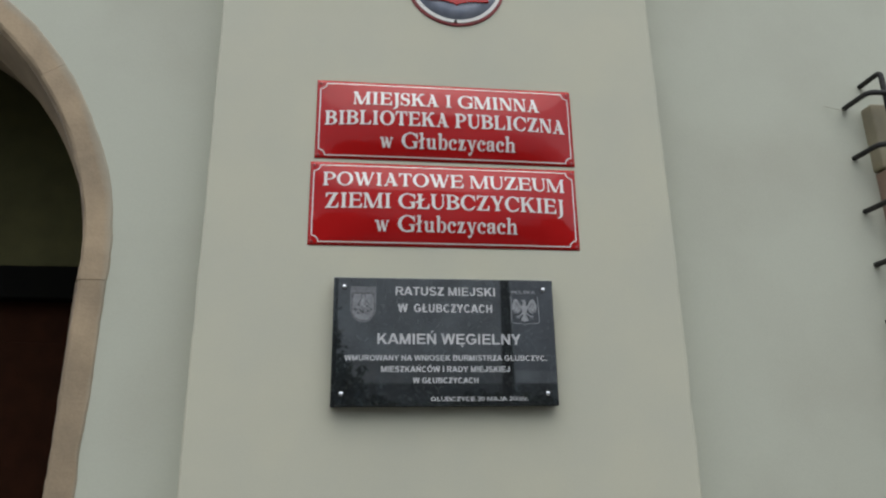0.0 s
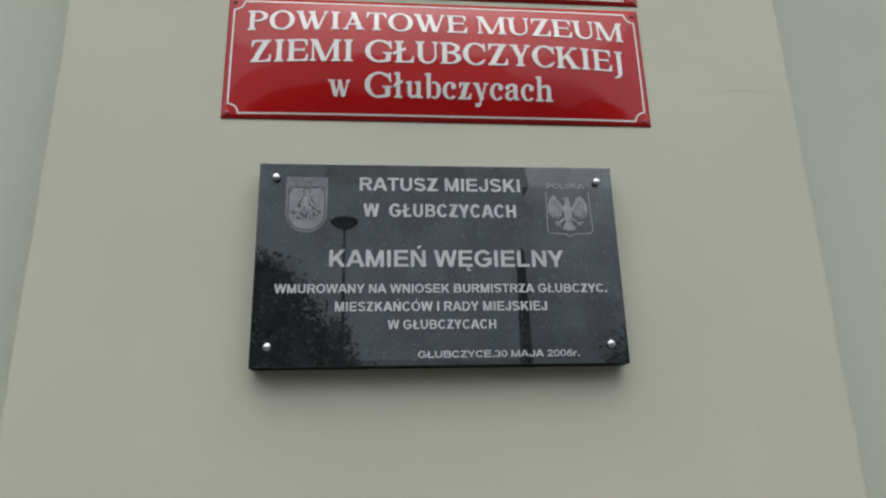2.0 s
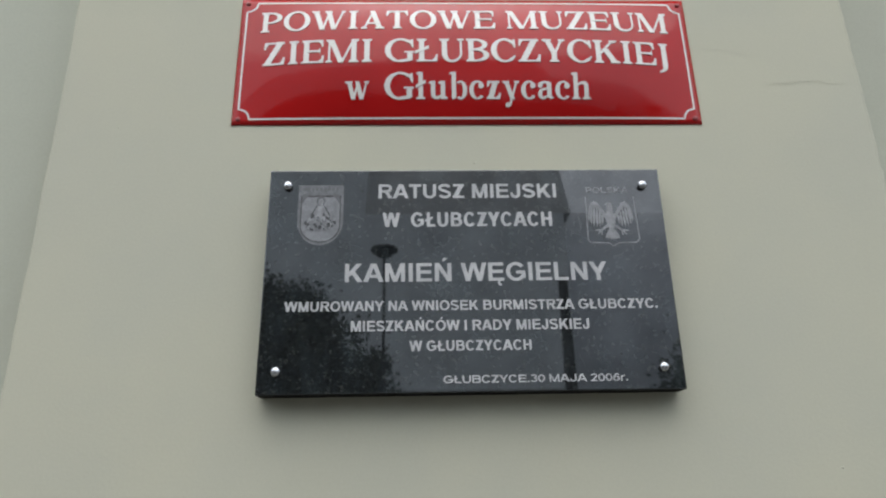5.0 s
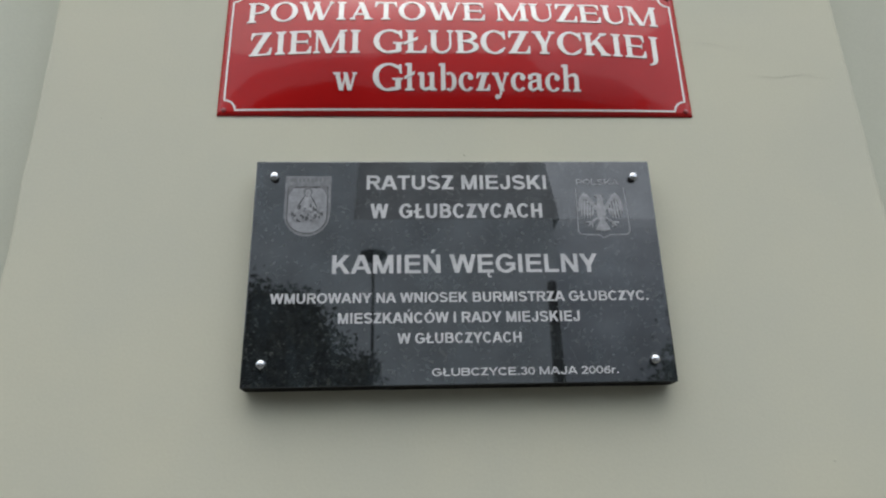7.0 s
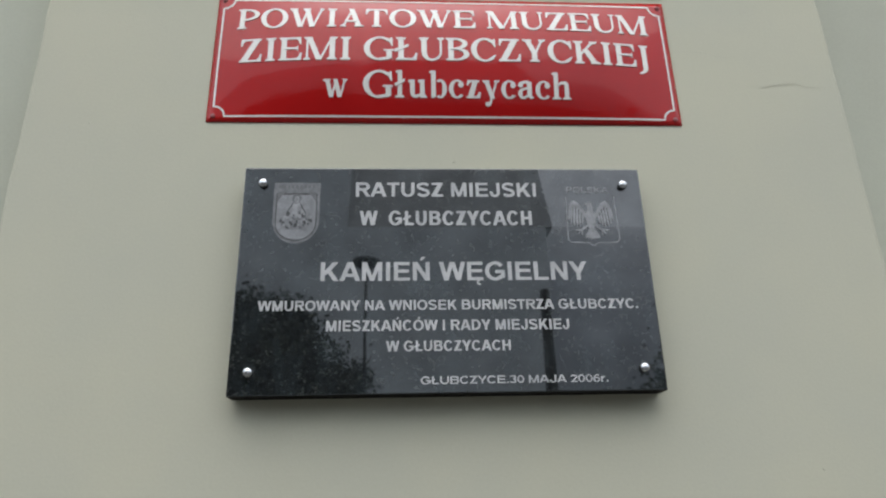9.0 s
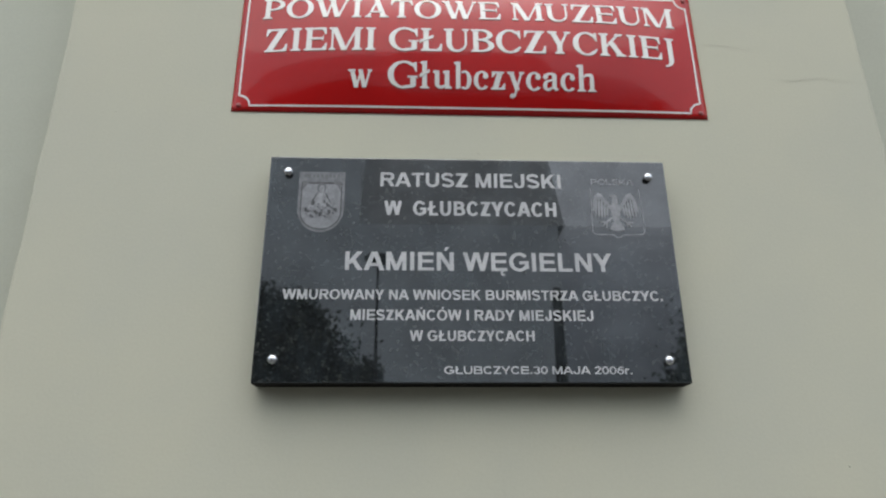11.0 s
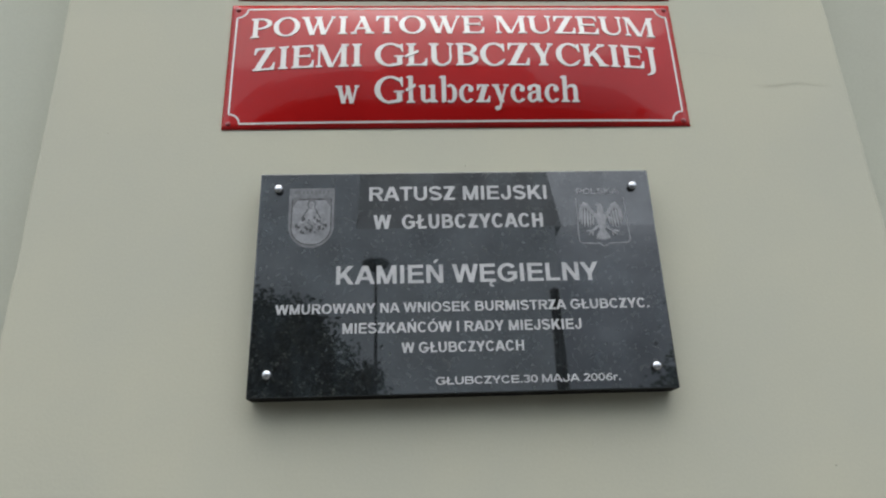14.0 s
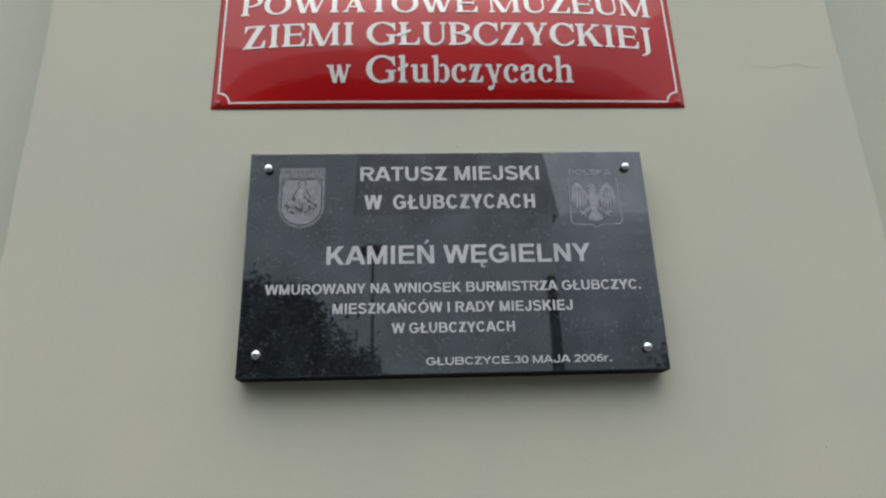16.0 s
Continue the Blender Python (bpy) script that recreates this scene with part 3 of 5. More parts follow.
def plain_letter(ch, w):
    """One letter of a bold plain face, with strokes of nearly one width."""
    p = Pen(w, 0.215, 0.165, 0)
    T, t, s, m = p.T, p.t, 0.055, w / 2
    base = {"Ń": "N", "Ę": "E", "Ó": "O", "Ł": "L"}.get(ch, ch)
    r, l = w - s, s + 0.03
    if base in "BDEHIKLMNPRr":
        if base == "I":
            l = m - T / 2
        if ch == "Ł":
            l += 0.06
        p.rect(l, 0, l + T, 0.72 if base == "r" else 1)
    if base == "E":
        for y, k in ((0, 0), (0.43, 0.05), (1 - t, 0.02)):
            p.rect(l, y, r - k, y + t)
    elif base == "L":
        p.rect(l, 0, r, t)
        if ch == "Ł":
            p.poly((l - 0.12, 0.33), (l + T + 0.17, 0.55), (l + T + 0.17, 0.72), (l - 0.12, 0.50))
    elif base == "H":
        p.rect(r - 0.03 - T, 0, r - 0.03, 1)
        p.rect(l, 0.43, r - 0.03, 0.43 + t)
    elif base == "N":
        p.rect(r - 0.03 - T, 0, r - 0.03, 1)
        p.diag(l + T * 0.55, 1, r - 0.03 - T * 0.55, 0, T * 1.12)
    elif base == "M":
        p.rect(r - 0.03 - T, 0, r - 0.03, 1)
        p.diag(l + T * 0.66, 1, m, 0, T * 1.0)
        p.diag(r - 0.03 - T * 0.66, 1, m, 0, T * 1.0)
    elif base == "K":
        p.diag(l + T - 0.06, 0.32, r - 0.16, 1, T * 1.3)
        p.diag(l + T + 0.16, 0.60, r - 0.12, 0, T * 1.25)
    elif base in "BPR":
        b = max(l + T, r - 0.32)
        if base == "B":
            p.rect(l, 0, b, t)
            p.rect(l, 0.45, b, 0.45 + t * 0.95)
            p.rect(l, 1 - t, b - 0.04, 1)
            p.ring(b - 0.04, 0.735, r - b - 0.01, 0.265, -90, 90)
            p.ring(b, 0.303, r - b, 0.303, -90, 90)
        else:
            y = 0.36 if base == "P" else 0.42
            p.rect(l, y, b, y + t)
            p.rect(l, 1 - t, b, 1)
            p.ring(b, (1 + y) / 2, r - b, (1 - y) / 2, -90, 90)
            if base == "R":
                p.diag(b - 0.06, 0.46, r - 0.09, 0, T * 1.18)
    elif base == "D":
        b = max(l + T, r - 0.46)
        p.rect(l, 0, b, t)
        p.rect(l, 1 - t, b, 1)
        p.ring(b, 0.5, r - b, 0.5, -90, 90)
    elif base == "O":
        p.ring(m, 0.5, m - s * 0.7, 0.52, n=32)
    elif base == "0":
        p.ring(m, 0.5, m - s * 0.7, 0.51, thick=T * 0.95, n=28)
    elif base in "CG":
        p.ring(m + 0.01, 0.5, m - s * 0.7, 0.52, 38, 322 if base == "C" else 330, n=26)
        if base == "G":
            p.rect(m + 0.02, 0.38, r, 0.38 + t)
            p.rect(r - T * 0.92, 0.13, r, 0.45)
    elif base == "S":
        line = []
        for i in range(13):
            a = radians(20 + 235 * i / 12)
            line.append((m + (m - s - 0.09) * math.cos(a), 0.735 + 0.195 * math.sin(a)))
        for i in range(14):
            a = radians(72 - 232 * i / 13)
            line.append((m + (m - s - 0.09) * math.cos(a), 0.275 + 0.205 * math.sin(a)))
        p.brush(line, [t * 1.12] * len(line))
    elif base == "A":
        p.diag(s + 0.06, 0, m - 0.03, 1, T * 1.12)
        p.diag(w - s - 0.06, 0, m + 0.03, 1, T * 1.12)
        p.rect(s + 0.20, 0.22, w - s - 0.20, 0.22 + t)
    elif base == "W":
        p.diag(s + 0.06, 1, w * 0.27, 0, T * 1.06)
        p.diag(w * 0.28, 0, w * 0.48, 1, T * 0.98)
        p.diag(w * 0.52, 1, w * 0.72, 0, T * 0.98)
        p.diag(w * 0.73, 0, w - s - 0.06, 1, T * 1.06)
    elif base == "Y":
        p.rect(m - T / 2, 0, m + T / 2, 0.46)
        p.diag(s + 0.08, 1, m, 0.38, T * 1.2)
        p.diag(w - s - 0.08, 1, m, 0.38, T * 1.2)
    elif base == "T":
        p.rect(m - T / 2, 0, m + T / 2, 1)
        p.rect(s * 0.6, 1 - t, w - s * 0.6, 1)
    elif base == "Z":
        p.rect(s, 0, r, t)
        p.rect(s + 0.03, 1 - t, r, 1)
        p.diag(r - 0.15, 0.95, s + 0.14, 0.05, T * 1.45)
    elif base == "U":
        p.rect(l, 0.36, l + T, 1)
        p.rect(r - 0.03 - T, 0.36, r - 0.03, 1)
        p.ring(m, 0.37, m - l, 0.39, 180, 360)
    elif base == "J":
        p.rect(r - 0.03 - T, 0.30, r - 0.03, 1)
        p.ring((r - 0.03 + s) / 2, 0.30, (r - 0.03 - s) / 2, 0.32, 165, 360, T * 0.95)
    elif base == "r":
        p.brush([(l + T * 0.7, 0.48), (l + T + 0.06, 0.63), (r + 0.02, 0.645)], [0.16, 0.17, 0.16])
    elif base == ".":
        p.rect(m - 0.11, 0, m + 0.11, 0.2)
    elif base == "3":
        p.ring(m, 0.745, m - s - 0.02, 0.265, -80, 165, T * 0.95, t * 0.95)
        p.ring(m, 0.285, m - s, 0.295, -165, 90, T * 0.98, t)
    elif base == "2":
        p.ring(m, 0.70, m - s, 0.31, -25, 170, T * 0.98, t)
        p.diag(r - 0.14, 0.62, s + 0.17, 0.08, T * 1.25)
        p.rect(s, 0, r, t)
    elif base == "6":
        p.ring(m, 0.325, m - s * 0.8, 0.335, thick=T * 0.95, thin=t, n=26)
        p.brush([(s + 0.14, 0.36), (s + 0.17, 0.62), (m - 0.05, 0.88), (m + 0.12, 0.93), (r - 0.06, 0.80)], [T * 0.95, T, t * 1.1, t, t])
    if ch in "ŃÓ":
        p.poly((m - 0.06, 1.09), (m + 0.06, 1.09), (m + 0.22, 1.28), (m + 0.02, 1.28))
    if ch == "Ę":
        p.brush([(m + 0.22, 0.03), (m + 0.12, -0.10), (m + 0.15, -0.20), (m + 0.30, -0.22)], [0.08, 0.11, 0.11, 0.08])
    return p.shapes


# letter widths in thousandths of the letter size: a bold book face and a bold plain face
SERIF_WIDTH = dict(zip("MIEJSKAGNBLOTPUCZWŁY", (960, 400, 680, 380, 556, 770, 722, 850, 740, 690, 640, 810, 660, 650, 740, 750, 690, 1000, 660, 700)),
                   **dict(zip("włubczyah", (690, 350, 590, 540, 460, 470, 505, 490, 590))))
PLAIN_WIDTH = dict(zip("ABCDEGHIJKLMNOPRSTUWYZŁ.r", (722, 722, 722, 722, 667, 778, 722, 290, 570, 722, 611, 833, 722, 778, 667, 722, 667, 611, 722, 944, 667, 611, 620, 250, 389)),
                   Ń=722, Ę=667, Ó=778)
SIZE = 0.682                     # capital height of a letter of size 1


def lettering(name, text, x0, x1, base, cap, surface, mat, parent, serif=False, rise=0.0005, label=""):
    """One line of writing from x0 to x1 with its base line at z = base, laid on surface(x, z); each letter is a part with its own thickness."""
    widths = SERIF_WIDTH if serif else PLAIN_WIDTH
    gap = 0.36 if serif and text[0] == "w" else 0.27
    cells = [gap if ch == " " else widths.get(ch, 556) / 1000 for ch in text]
    stretch = (x1 - x0) / sum(cells)
    at = x0
    for ch, cell in zip(text, cells):
        left, at = at, at + cell * stretch
        if ch == " ":
            continue
        bm = bmesh.new()
        for n, (pts, polys) in enumerate((book_letter if serif else plain_letter)(ch, cell * stretch / cap)):
            def place(lift):
                return [bm.verts.new((left + px * cap, surface(left + px * cap, base + py * cap) - lift, base + py * cap)) for px, py in pts]
            front, foot = place(rise + n * 0.00005), place(0.0)
            edges = {}
            for poly in polys:
                f = bm.faces.new([front[k] for k in poly])
                f.normal_update()
                if f.normal.y > 0:
                    f.normal_flip()
                for a, b in zip(poly, poly[1:] + poly[:1]):
                    edges[frozenset((a, b))] = edges.get(frozenset((a, b)), 0) + 1
            for edge, count in edges.items():
                if count == 1:
                    a, b = edge
                    bm.faces.new((front[a], front[b], foot[b], foot[a]))
        me = bpy.data.meshes.new(name)
        bm.to_mesh(me)
        bm.free()
        me.materials.append(mat)
        ob = new(name, me)
        ob.parent = parent
        if label:
            tagged(ob, label)


def flat_shape(bm, outline, y):
    f = bm.faces.new([bm.verts.new((x, y, z)) for x, z in outline])
    f.normal_update()
    if f.normal.y > 0:
        f.normal_flip()
    return f


# ---- ground ----
WALL = 0.12                      # face of the main wall; the pilaster's face is at 0
TOP = 7.4
bm = bmesh.new()
box(bm, -300, 300, -300, 300, -0.4, -0.12)
tagged(finish("ground", bm, asphalt), "grey asphalt ground of the square", "ground", kind="structure")
bm = bmesh.new()
box(bm, -14, 14, -3.2, 0.6, -0.12, 0.0, 0.01)
tagged(finish("pavement", bm, paving), "grey stone pavement along the building", "pavement", kind="structure")

# ---- the town hall's front ----
ARCH_X, SPRING = -2.172, 1.967
R_OUT, R_FACE, R_IN = 1.21, 1.13, 1.066
WIN = (1.64, 2.62, 1.05, 2.52)   # window opening


def arc(r, a0, a1, n):
    return [(ARCH_X + r * math.cos(radians(a0 + (a1 - a0) * i / n)), SPRING + r * math.sin(radians(a0 + (a1 - a0) * i / n))) for i in range(n + 1)]


bm = bmesh.new()
r = R_OUT - 0.011
q, q0 = R_OUT - 0.013, R_OUT - 0.048
slab(bm, [(WIN[0], 0), (WIN[0], TOP), (-6.5, TOP), (-6.5, 0), (ARCH_X - q0, 0), (ARCH_X - q, SPRING)] + arc(r, 180, 0, 48) + [(ARCH_X + q, SPRING), (ARCH_X + q0, 0)], WALL, 0.62)
slab(bm, [(WIN[0], 0), (WIN[1], 0), (WIN[1], WIN[2]), (WIN[0], WIN[2])], WALL, 0.62)
slab(bm, [(WIN[0], WIN[3]), (WIN[1], WIN[3]), (WIN[1], TOP), (WIN[0], TOP)], WALL, 0.62)
slab(bm, [(WIN[1], 0), (6.5, 0), (6.5, TOP), (WIN[1], TOP)], WALL, 0.62)
bm.normal_update()
bmesh.ops.triangulate(bm, faces=[f for f in bm.faces if len(f.verts) > 4])
tagged(finish("wall_front", bm, wall_paint), "pale grey-green plastered main wall with an arch", "wall", kind="structure")
for name, x0, x1, y0, y1 in (("wall_west", -6.5, -6.0, 0.62, 9), ("wall_east", 6.0, 6.5, 0.62, 9), ("wall_back", -6.0, 6.0, 8.5, 9)):
    bm = bmesh.new()
    box(bm, x0, x1, y0, y1, 0, TOP)
    tagged(finish(name, bm, wall_paint), "pale plastered outer wall", "wall", kind="structure")
bm = bmesh.new()
box(bm, -6.7, 6.7, -0.05, 9.2, TOP, TOP + 0.25, 0.03)
tagged(finish("ceiling", bm, house_paint), "flat roof slab over the building", "roof", kind="structure")


def pilaster():
    """The broad shallow pilaster: a slab whose two long front edges are worn uneven."""
    bm = bmesh.new()
    rows = []
    n = 420
    for i in range(n + 1):
        z = TOP * i / n
        k = []
        for side in (-1, 1):
            w = 0.0024 * noise.noise((side * 7.0, 0, z * 9)) + 0.0016 * noise.noise((side * 3.0, 5, z * 38)) + 0.004 * noise.noise((side * 5.0, 2, z * 1.1))
            chip = max(0.0, noise.noise((side * 11.0, 9, z * 14)) - 0.42) * 0.018
            k.append((side, w, chip))
        (s0, w0, c0), (s1, w1, c1) = k
        x0, x1 = -0.693 + w0 + c0 * 0.4, 0.699 + w1 - c1 * 0.4
        b0, b1 = 0.006 + c0, 0.007 + c1
        rows.append([bm.verts.new(p) for p in ((x0, WALL, z), (x0, b0, z), (x0 + b0 * 0.3, b0 * 0.3, z), (x0 + b0, 0, z),
                                               (x1 - b1, 0, z), (x1 - b1 * 0.3, b1 * 0.3, z), (x1, b1, z), (x1, WALL, z))])
    for p, q in zip(rows, rows[1:]):
        for j in range(7):
            bm.faces.new((p[j], p[j + 1], q[j + 1], q[j]))
    bm.faces.new(rows[-1])
    ob = finish("pilaster", bm, plaster)
    return tagged(ob, "broad cream-grey plastered pilaster with worn edges", "pilaster", kind="structure")


pil = pilaster()


def crack(name, points, width, parent, y):
    """A hairline crack: a thin uneven ribbon that follows the points."""
    bm = bmesh.new()
    prev = None
    n = 40
    for i in range(n + 1):
        s = i / n * (len(points) - 1)
        j = min(int(s), len(points) - 2)
        f = s - j
        x = points[j][0] * (1 - f) + points[j + 1][0] * f
        z = points[j][1] * (1 - f) + points[j + 1][1] * f + 0.003 * noise.noise((x * 40, 3, 1))
        w = width * (0.5 + 0.6 * abs(noise.noise((x * 60, 1, 7)))) * (0.25 + math.sin(math.pi * min(1, max(0, i / n))))
        cur = (bm.verts.new((x, y, z - w)), bm.verts.new((x, y, z + w)))
        if prev:
            f4 = bm.faces.new((prev[0], cur[0], cur[1], prev[1]))
            f4.normal_update()
            if f4.normal.y > 0:
                f4.normal_flip()
        prev = cur
    return part(name, bm, crack_dark, parent, "hairline crack in the plaster")


crack("plaster_crack", [(0.404, 2.203), (0.44, 2.204), (0.475, 2.197), (0.51, 2.190)], 0.0005, pil, -0.0006)
crack("plaster_crack", [(0.519, 2.134), (0.549, 2.133), (0.566, 2.131), (0.594, 2.136), (0.618, 2.138), (0.643, 2.131), (0.676, 2.131)], 0.0008, pil, -0.0006)
for x, z, r in ((0.007, 1.979, 0.0022), (-0.585, 2.047, 0.0016), (0.523, 1.488, 0.0018)):
    bm = bmesh.new()
    lathe(bm, [(r, 0), (r * 0.8, 0.0006), (r * 0.3, 0.0009)], (x, 0, z), "Y", 8)
    part("plaster_speck", bm, crack_dark, pil, "small dark speck")

# ---- stone surround of the archway ----
def arch_stone_material():
    """Sandstone whose outer rim is smeared with the wall's plaster, with brown stains."""
    m = material("arch_sandstone", (0.35, 0.265, 0.17), 0.9, second=(0.205, 0.158, 0.105), scale=4.6, detail=7, mix=(0.38, 0.68), grain=0.14, grain_scale=150,
                 bump=0.55, bump_scale=110)
    nt = m.node_tree
    p = nt.nodes["Principled BSDF"]
    stone_colour = p.inputs["Base Color"].links[0].from_socket
    geo = nt.nodes.new("ShaderNodeNewGeometry")
    xyz = nt.nodes.new("ShaderNodeSeparateXYZ")
    nt.links.new(geo.outputs["Position"], xyz.inputs[0])

    def math_node(op, a, b):
        n = nt.nodes.new("ShaderNodeMath")
        n.operation = op
        for k, v in ((0, a), (1, b)):
            if isinstance(v, (int, float)):
                n.inputs[k].default_value = v
            else:
                nt.links.new(v, n.inputs[k])
        return n.outputs[0]
    dx = math_node("SUBTRACT", xyz.outputs["X"], ARCH_X)
    dz = math_node("MAXIMUM", math_node("SUBTRACT", xyz.outputs["Z"], SPRING), 0.0)
    r = math_node("SQRT", math_node("ADD", math_node("MULTIPLY", dx, dx), math_node("MULTIPLY", dz, dz)), 0.0)
    n = nt.nodes.new("ShaderNodeTexNoise")
    n.inputs["Scale"].default_value, n.inputs["Detail"].default_value = 11.0, 5.0
    nt.links.new(geo.outputs["Position"], n.inputs["Vector"])
    edge = math_node("ADD", r, math_node("MULTIPLY", n.outputs["Fac"], 0.03))
    mp = nt.nodes.new("ShaderNodeMapRange")
    mp.inputs["From Min"].default_value, mp.inputs["From Max"].default_value = R_OUT - 0.012, R_OUT + 0.014
    mp.inputs["To Max"].default_value = 0.8
    nt.links.new(edge, mp.inputs["Value"])
    mix = nt.nodes.new("ShaderNodeMix")
    mix.data_type = "RGBA"
    mix.inputs["B"].default_value = (0.295, 0.275, 0.215, 1)
    nt.links.new(mp.outputs["Result"], mix.inputs["Factor"])
    nt.links.new(stone_colour, mix.inputs["A"])
    nt.links.new(mix.outputs["Result"], p.inputs["Base Color"])
    return m


arch_stone = arch_stone_material()

surround = tagged(new("arch_surround"), "tan sandstone surround of the dark archway", "stone arch", kind="structure")
SECTION = [(R_OUT, 0.50), (R_OUT, 0.1185), (R_OUT - 0.004, 0.1155), (R_FACE + 0.008, 0.1135), (R_FACE, 0.118), (R_FACE - 0.010, 0.135),
           (R_IN + 0.006, 0.305), (R_IN, 0.320), (R_IN, 0.50)]


def stone(places, seed, section=SECTION):
    """One stone: the section carried along a row of (place, outward) pairs."""
    bm = bmesh.new()
    rings = []
    for i, (px, pz, ux, uz) in enumerate(places):
        ring = []
        for r, y in section:
            w = 0.005 * noise.noise((px * 7 + seed, r * 40, pz * 7)) + 0.003 * noise.noise((px * 24, r * 60, pz * 24 + seed)) if 1.08 < r else 0.002 * noise.noise((px * 9, y * 9, pz * 9 + seed))
            ring.append(bm.verts.new((px + (r - R_OUT + w) * ux, y + w * 0.6, pz + (r - R_OUT + w) * uz)))
        rings.append(ring)
    k = len(section)
    for p, q in zip(rings, rings[1:]):
        for j in range(k):
            bm.faces.new((p[j], p[(j + 1) % k], q[(j + 1) % k], q[j]))
    bm.faces.new(rings[0])
    bm.faces.new(rings[-1])
    return part("stone_block", bm, arch_stone, surround)


JAMB = [(R_OUT - 0.010 - (R_OUT - r) * 0.92, y) for r, y in SECTION]      # the uprights are narrower than the arch and set in a little
for a0, a1 in ((0, 35), (35, 73), (73, 107), (107, 145), (145, 180)):
    places = []
    for i in range(37):
        a = radians(a0 + 0.04 + (a1 - a0 - 0.08) * i / 36)
        rim = R_OUT - 0.009 * max(0.0, 1 - min(a, math.pi - a) / radians(14)) ** 2
        places.append((ARCH_X + rim * math.cos(a), SPRING + rim * math.sin(a), math.cos(a), math.sin(a)))
    stone(places, a0)
for side in (-1, 1):
    for z0, z1 in ((0.0, 0.55), (0.55, 1.22), (1.22, SPRING)):
        stone([(ARCH_X + side * (R_OUT - 0.035 * (1 - (z0 + (z1 - z0) * i / 30) / SPRING)), z0 + 0.0009 + (z1 - z0 - 0.0018) * i / 30, side, 0) for i in range(31)], z0 + side, JAMB)

bm = bmesh.new()
for side in (-1, 1):
    x0, x1 = sorted((ARCH_X + side * (R_FACE - 0.022), ARCH_X + side * (R_OUT - 0.028)))
    box(bm, x0, x1, 0.138, 0.45, 0.0, SPRING)
slab(bm, arc(R_OUT - 0.003, 0, 180, 40) + arc(R_FACE - 0.012, 180, 0, 40), 0.138, 0.45)
part("mortar", bm, mortar, surround)

# ---- the dark gateway behind the arch, its shade put into dark colours ----
gate = tagged(new("door_1"), "brown wooden double door and fanlight, colours darkened for shade", "door", kind="structure")
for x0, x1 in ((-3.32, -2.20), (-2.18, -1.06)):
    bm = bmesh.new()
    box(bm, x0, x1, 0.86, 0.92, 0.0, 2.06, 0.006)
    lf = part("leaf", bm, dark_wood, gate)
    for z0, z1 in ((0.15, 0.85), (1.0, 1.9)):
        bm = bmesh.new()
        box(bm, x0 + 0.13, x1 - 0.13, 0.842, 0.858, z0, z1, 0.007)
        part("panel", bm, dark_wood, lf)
bm = bmesh.new()
tube(bm, [(-2.13, 0.855, 1.02), (-2.13, 0.80, 1.02), (-2.06, 0.79, 1.02), (-2.0, 0.80, 1.02)], 0.011)
part("handle", bm, iron, gate, "black iron handle")
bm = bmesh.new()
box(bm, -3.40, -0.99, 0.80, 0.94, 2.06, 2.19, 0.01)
part("transom", bm, black_beam, gate, "transom beam coloured near black for shade")
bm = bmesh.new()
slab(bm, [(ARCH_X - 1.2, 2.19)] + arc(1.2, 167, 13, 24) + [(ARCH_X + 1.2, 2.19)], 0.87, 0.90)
part("fanlight", bm, dark_panel, gate, "olive fanlight panel darkened for shade")
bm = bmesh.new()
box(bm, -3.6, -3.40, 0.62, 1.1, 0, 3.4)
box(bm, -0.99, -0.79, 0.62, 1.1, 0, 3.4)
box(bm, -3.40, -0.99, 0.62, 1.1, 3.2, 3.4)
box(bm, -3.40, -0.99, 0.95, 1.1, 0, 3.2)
tagged(finish("wall_gateway", bm, dark_panel), "olive gateway walls, colour darkened for shade", "wall", kind="structure")

# ---- window beside the pilaster, with its stone frame and bowed iron grille ----
win = tagged(new("window_1"), "barred ground-floor window in a worn stone frame", "window", kind="structure")
for x0, x1, z0, z1, mat, nm in ((1.522, 1.655, 2.395, 2.638, sandstone, "stone_corner"), (1.528, 1.652, 2.045, 2.39, red_stone, "stone_jamb"),
                                (1.528, 1.652, 1.05, 2.04, red_stone, "stone_jamb"), (1.660, 2.60, 2.50, 2.638, sandstone, "stone_lintel"),
                                (2.605, 2.75, 2.395, 2.638, sandstone, "stone_corner"), (2.608, 2.74, 1.05, 2.39, red_stone, "stone_jamb"),
                                (1.48, 2.78, 0.92, 1.045, sandstone, "stone_sill")):
    bm = bmesh.new()
    box(bm, x0, x1, 0.072, 0.30, z0, z1, 0.008)
    part(nm, bm, mat, win)
bm = bmesh.new()
box(bm, 1.655, 1.72, 0.30, 0.36, 1.05, 2.5, 0.006)
box(bm, 2.54, 2.605, 0.30, 0.36, 1.05, 2.5, 0.006)
box(bm, 1.72, 2.54, 0.30, 0.36, 1.05, 1.12, 0.006)
box(bm, 1.72, 2.54, 0.30, 0.36, 2.43, 2.5, 0.006)
box(bm, 2.10, 2.16, 0.30, 0.36, 1.12, 2.43, 0.006)
part("window_frame", bm, white_frame, win)
for x0, x1 in ((1.715, 2.105), (2.155, 2.545)):
    bm = bmesh.new()
    box(bm, x0, x1, 0.325, 0.333, 1.115, 2.435)
    part("pane", bm, window_glass, win)

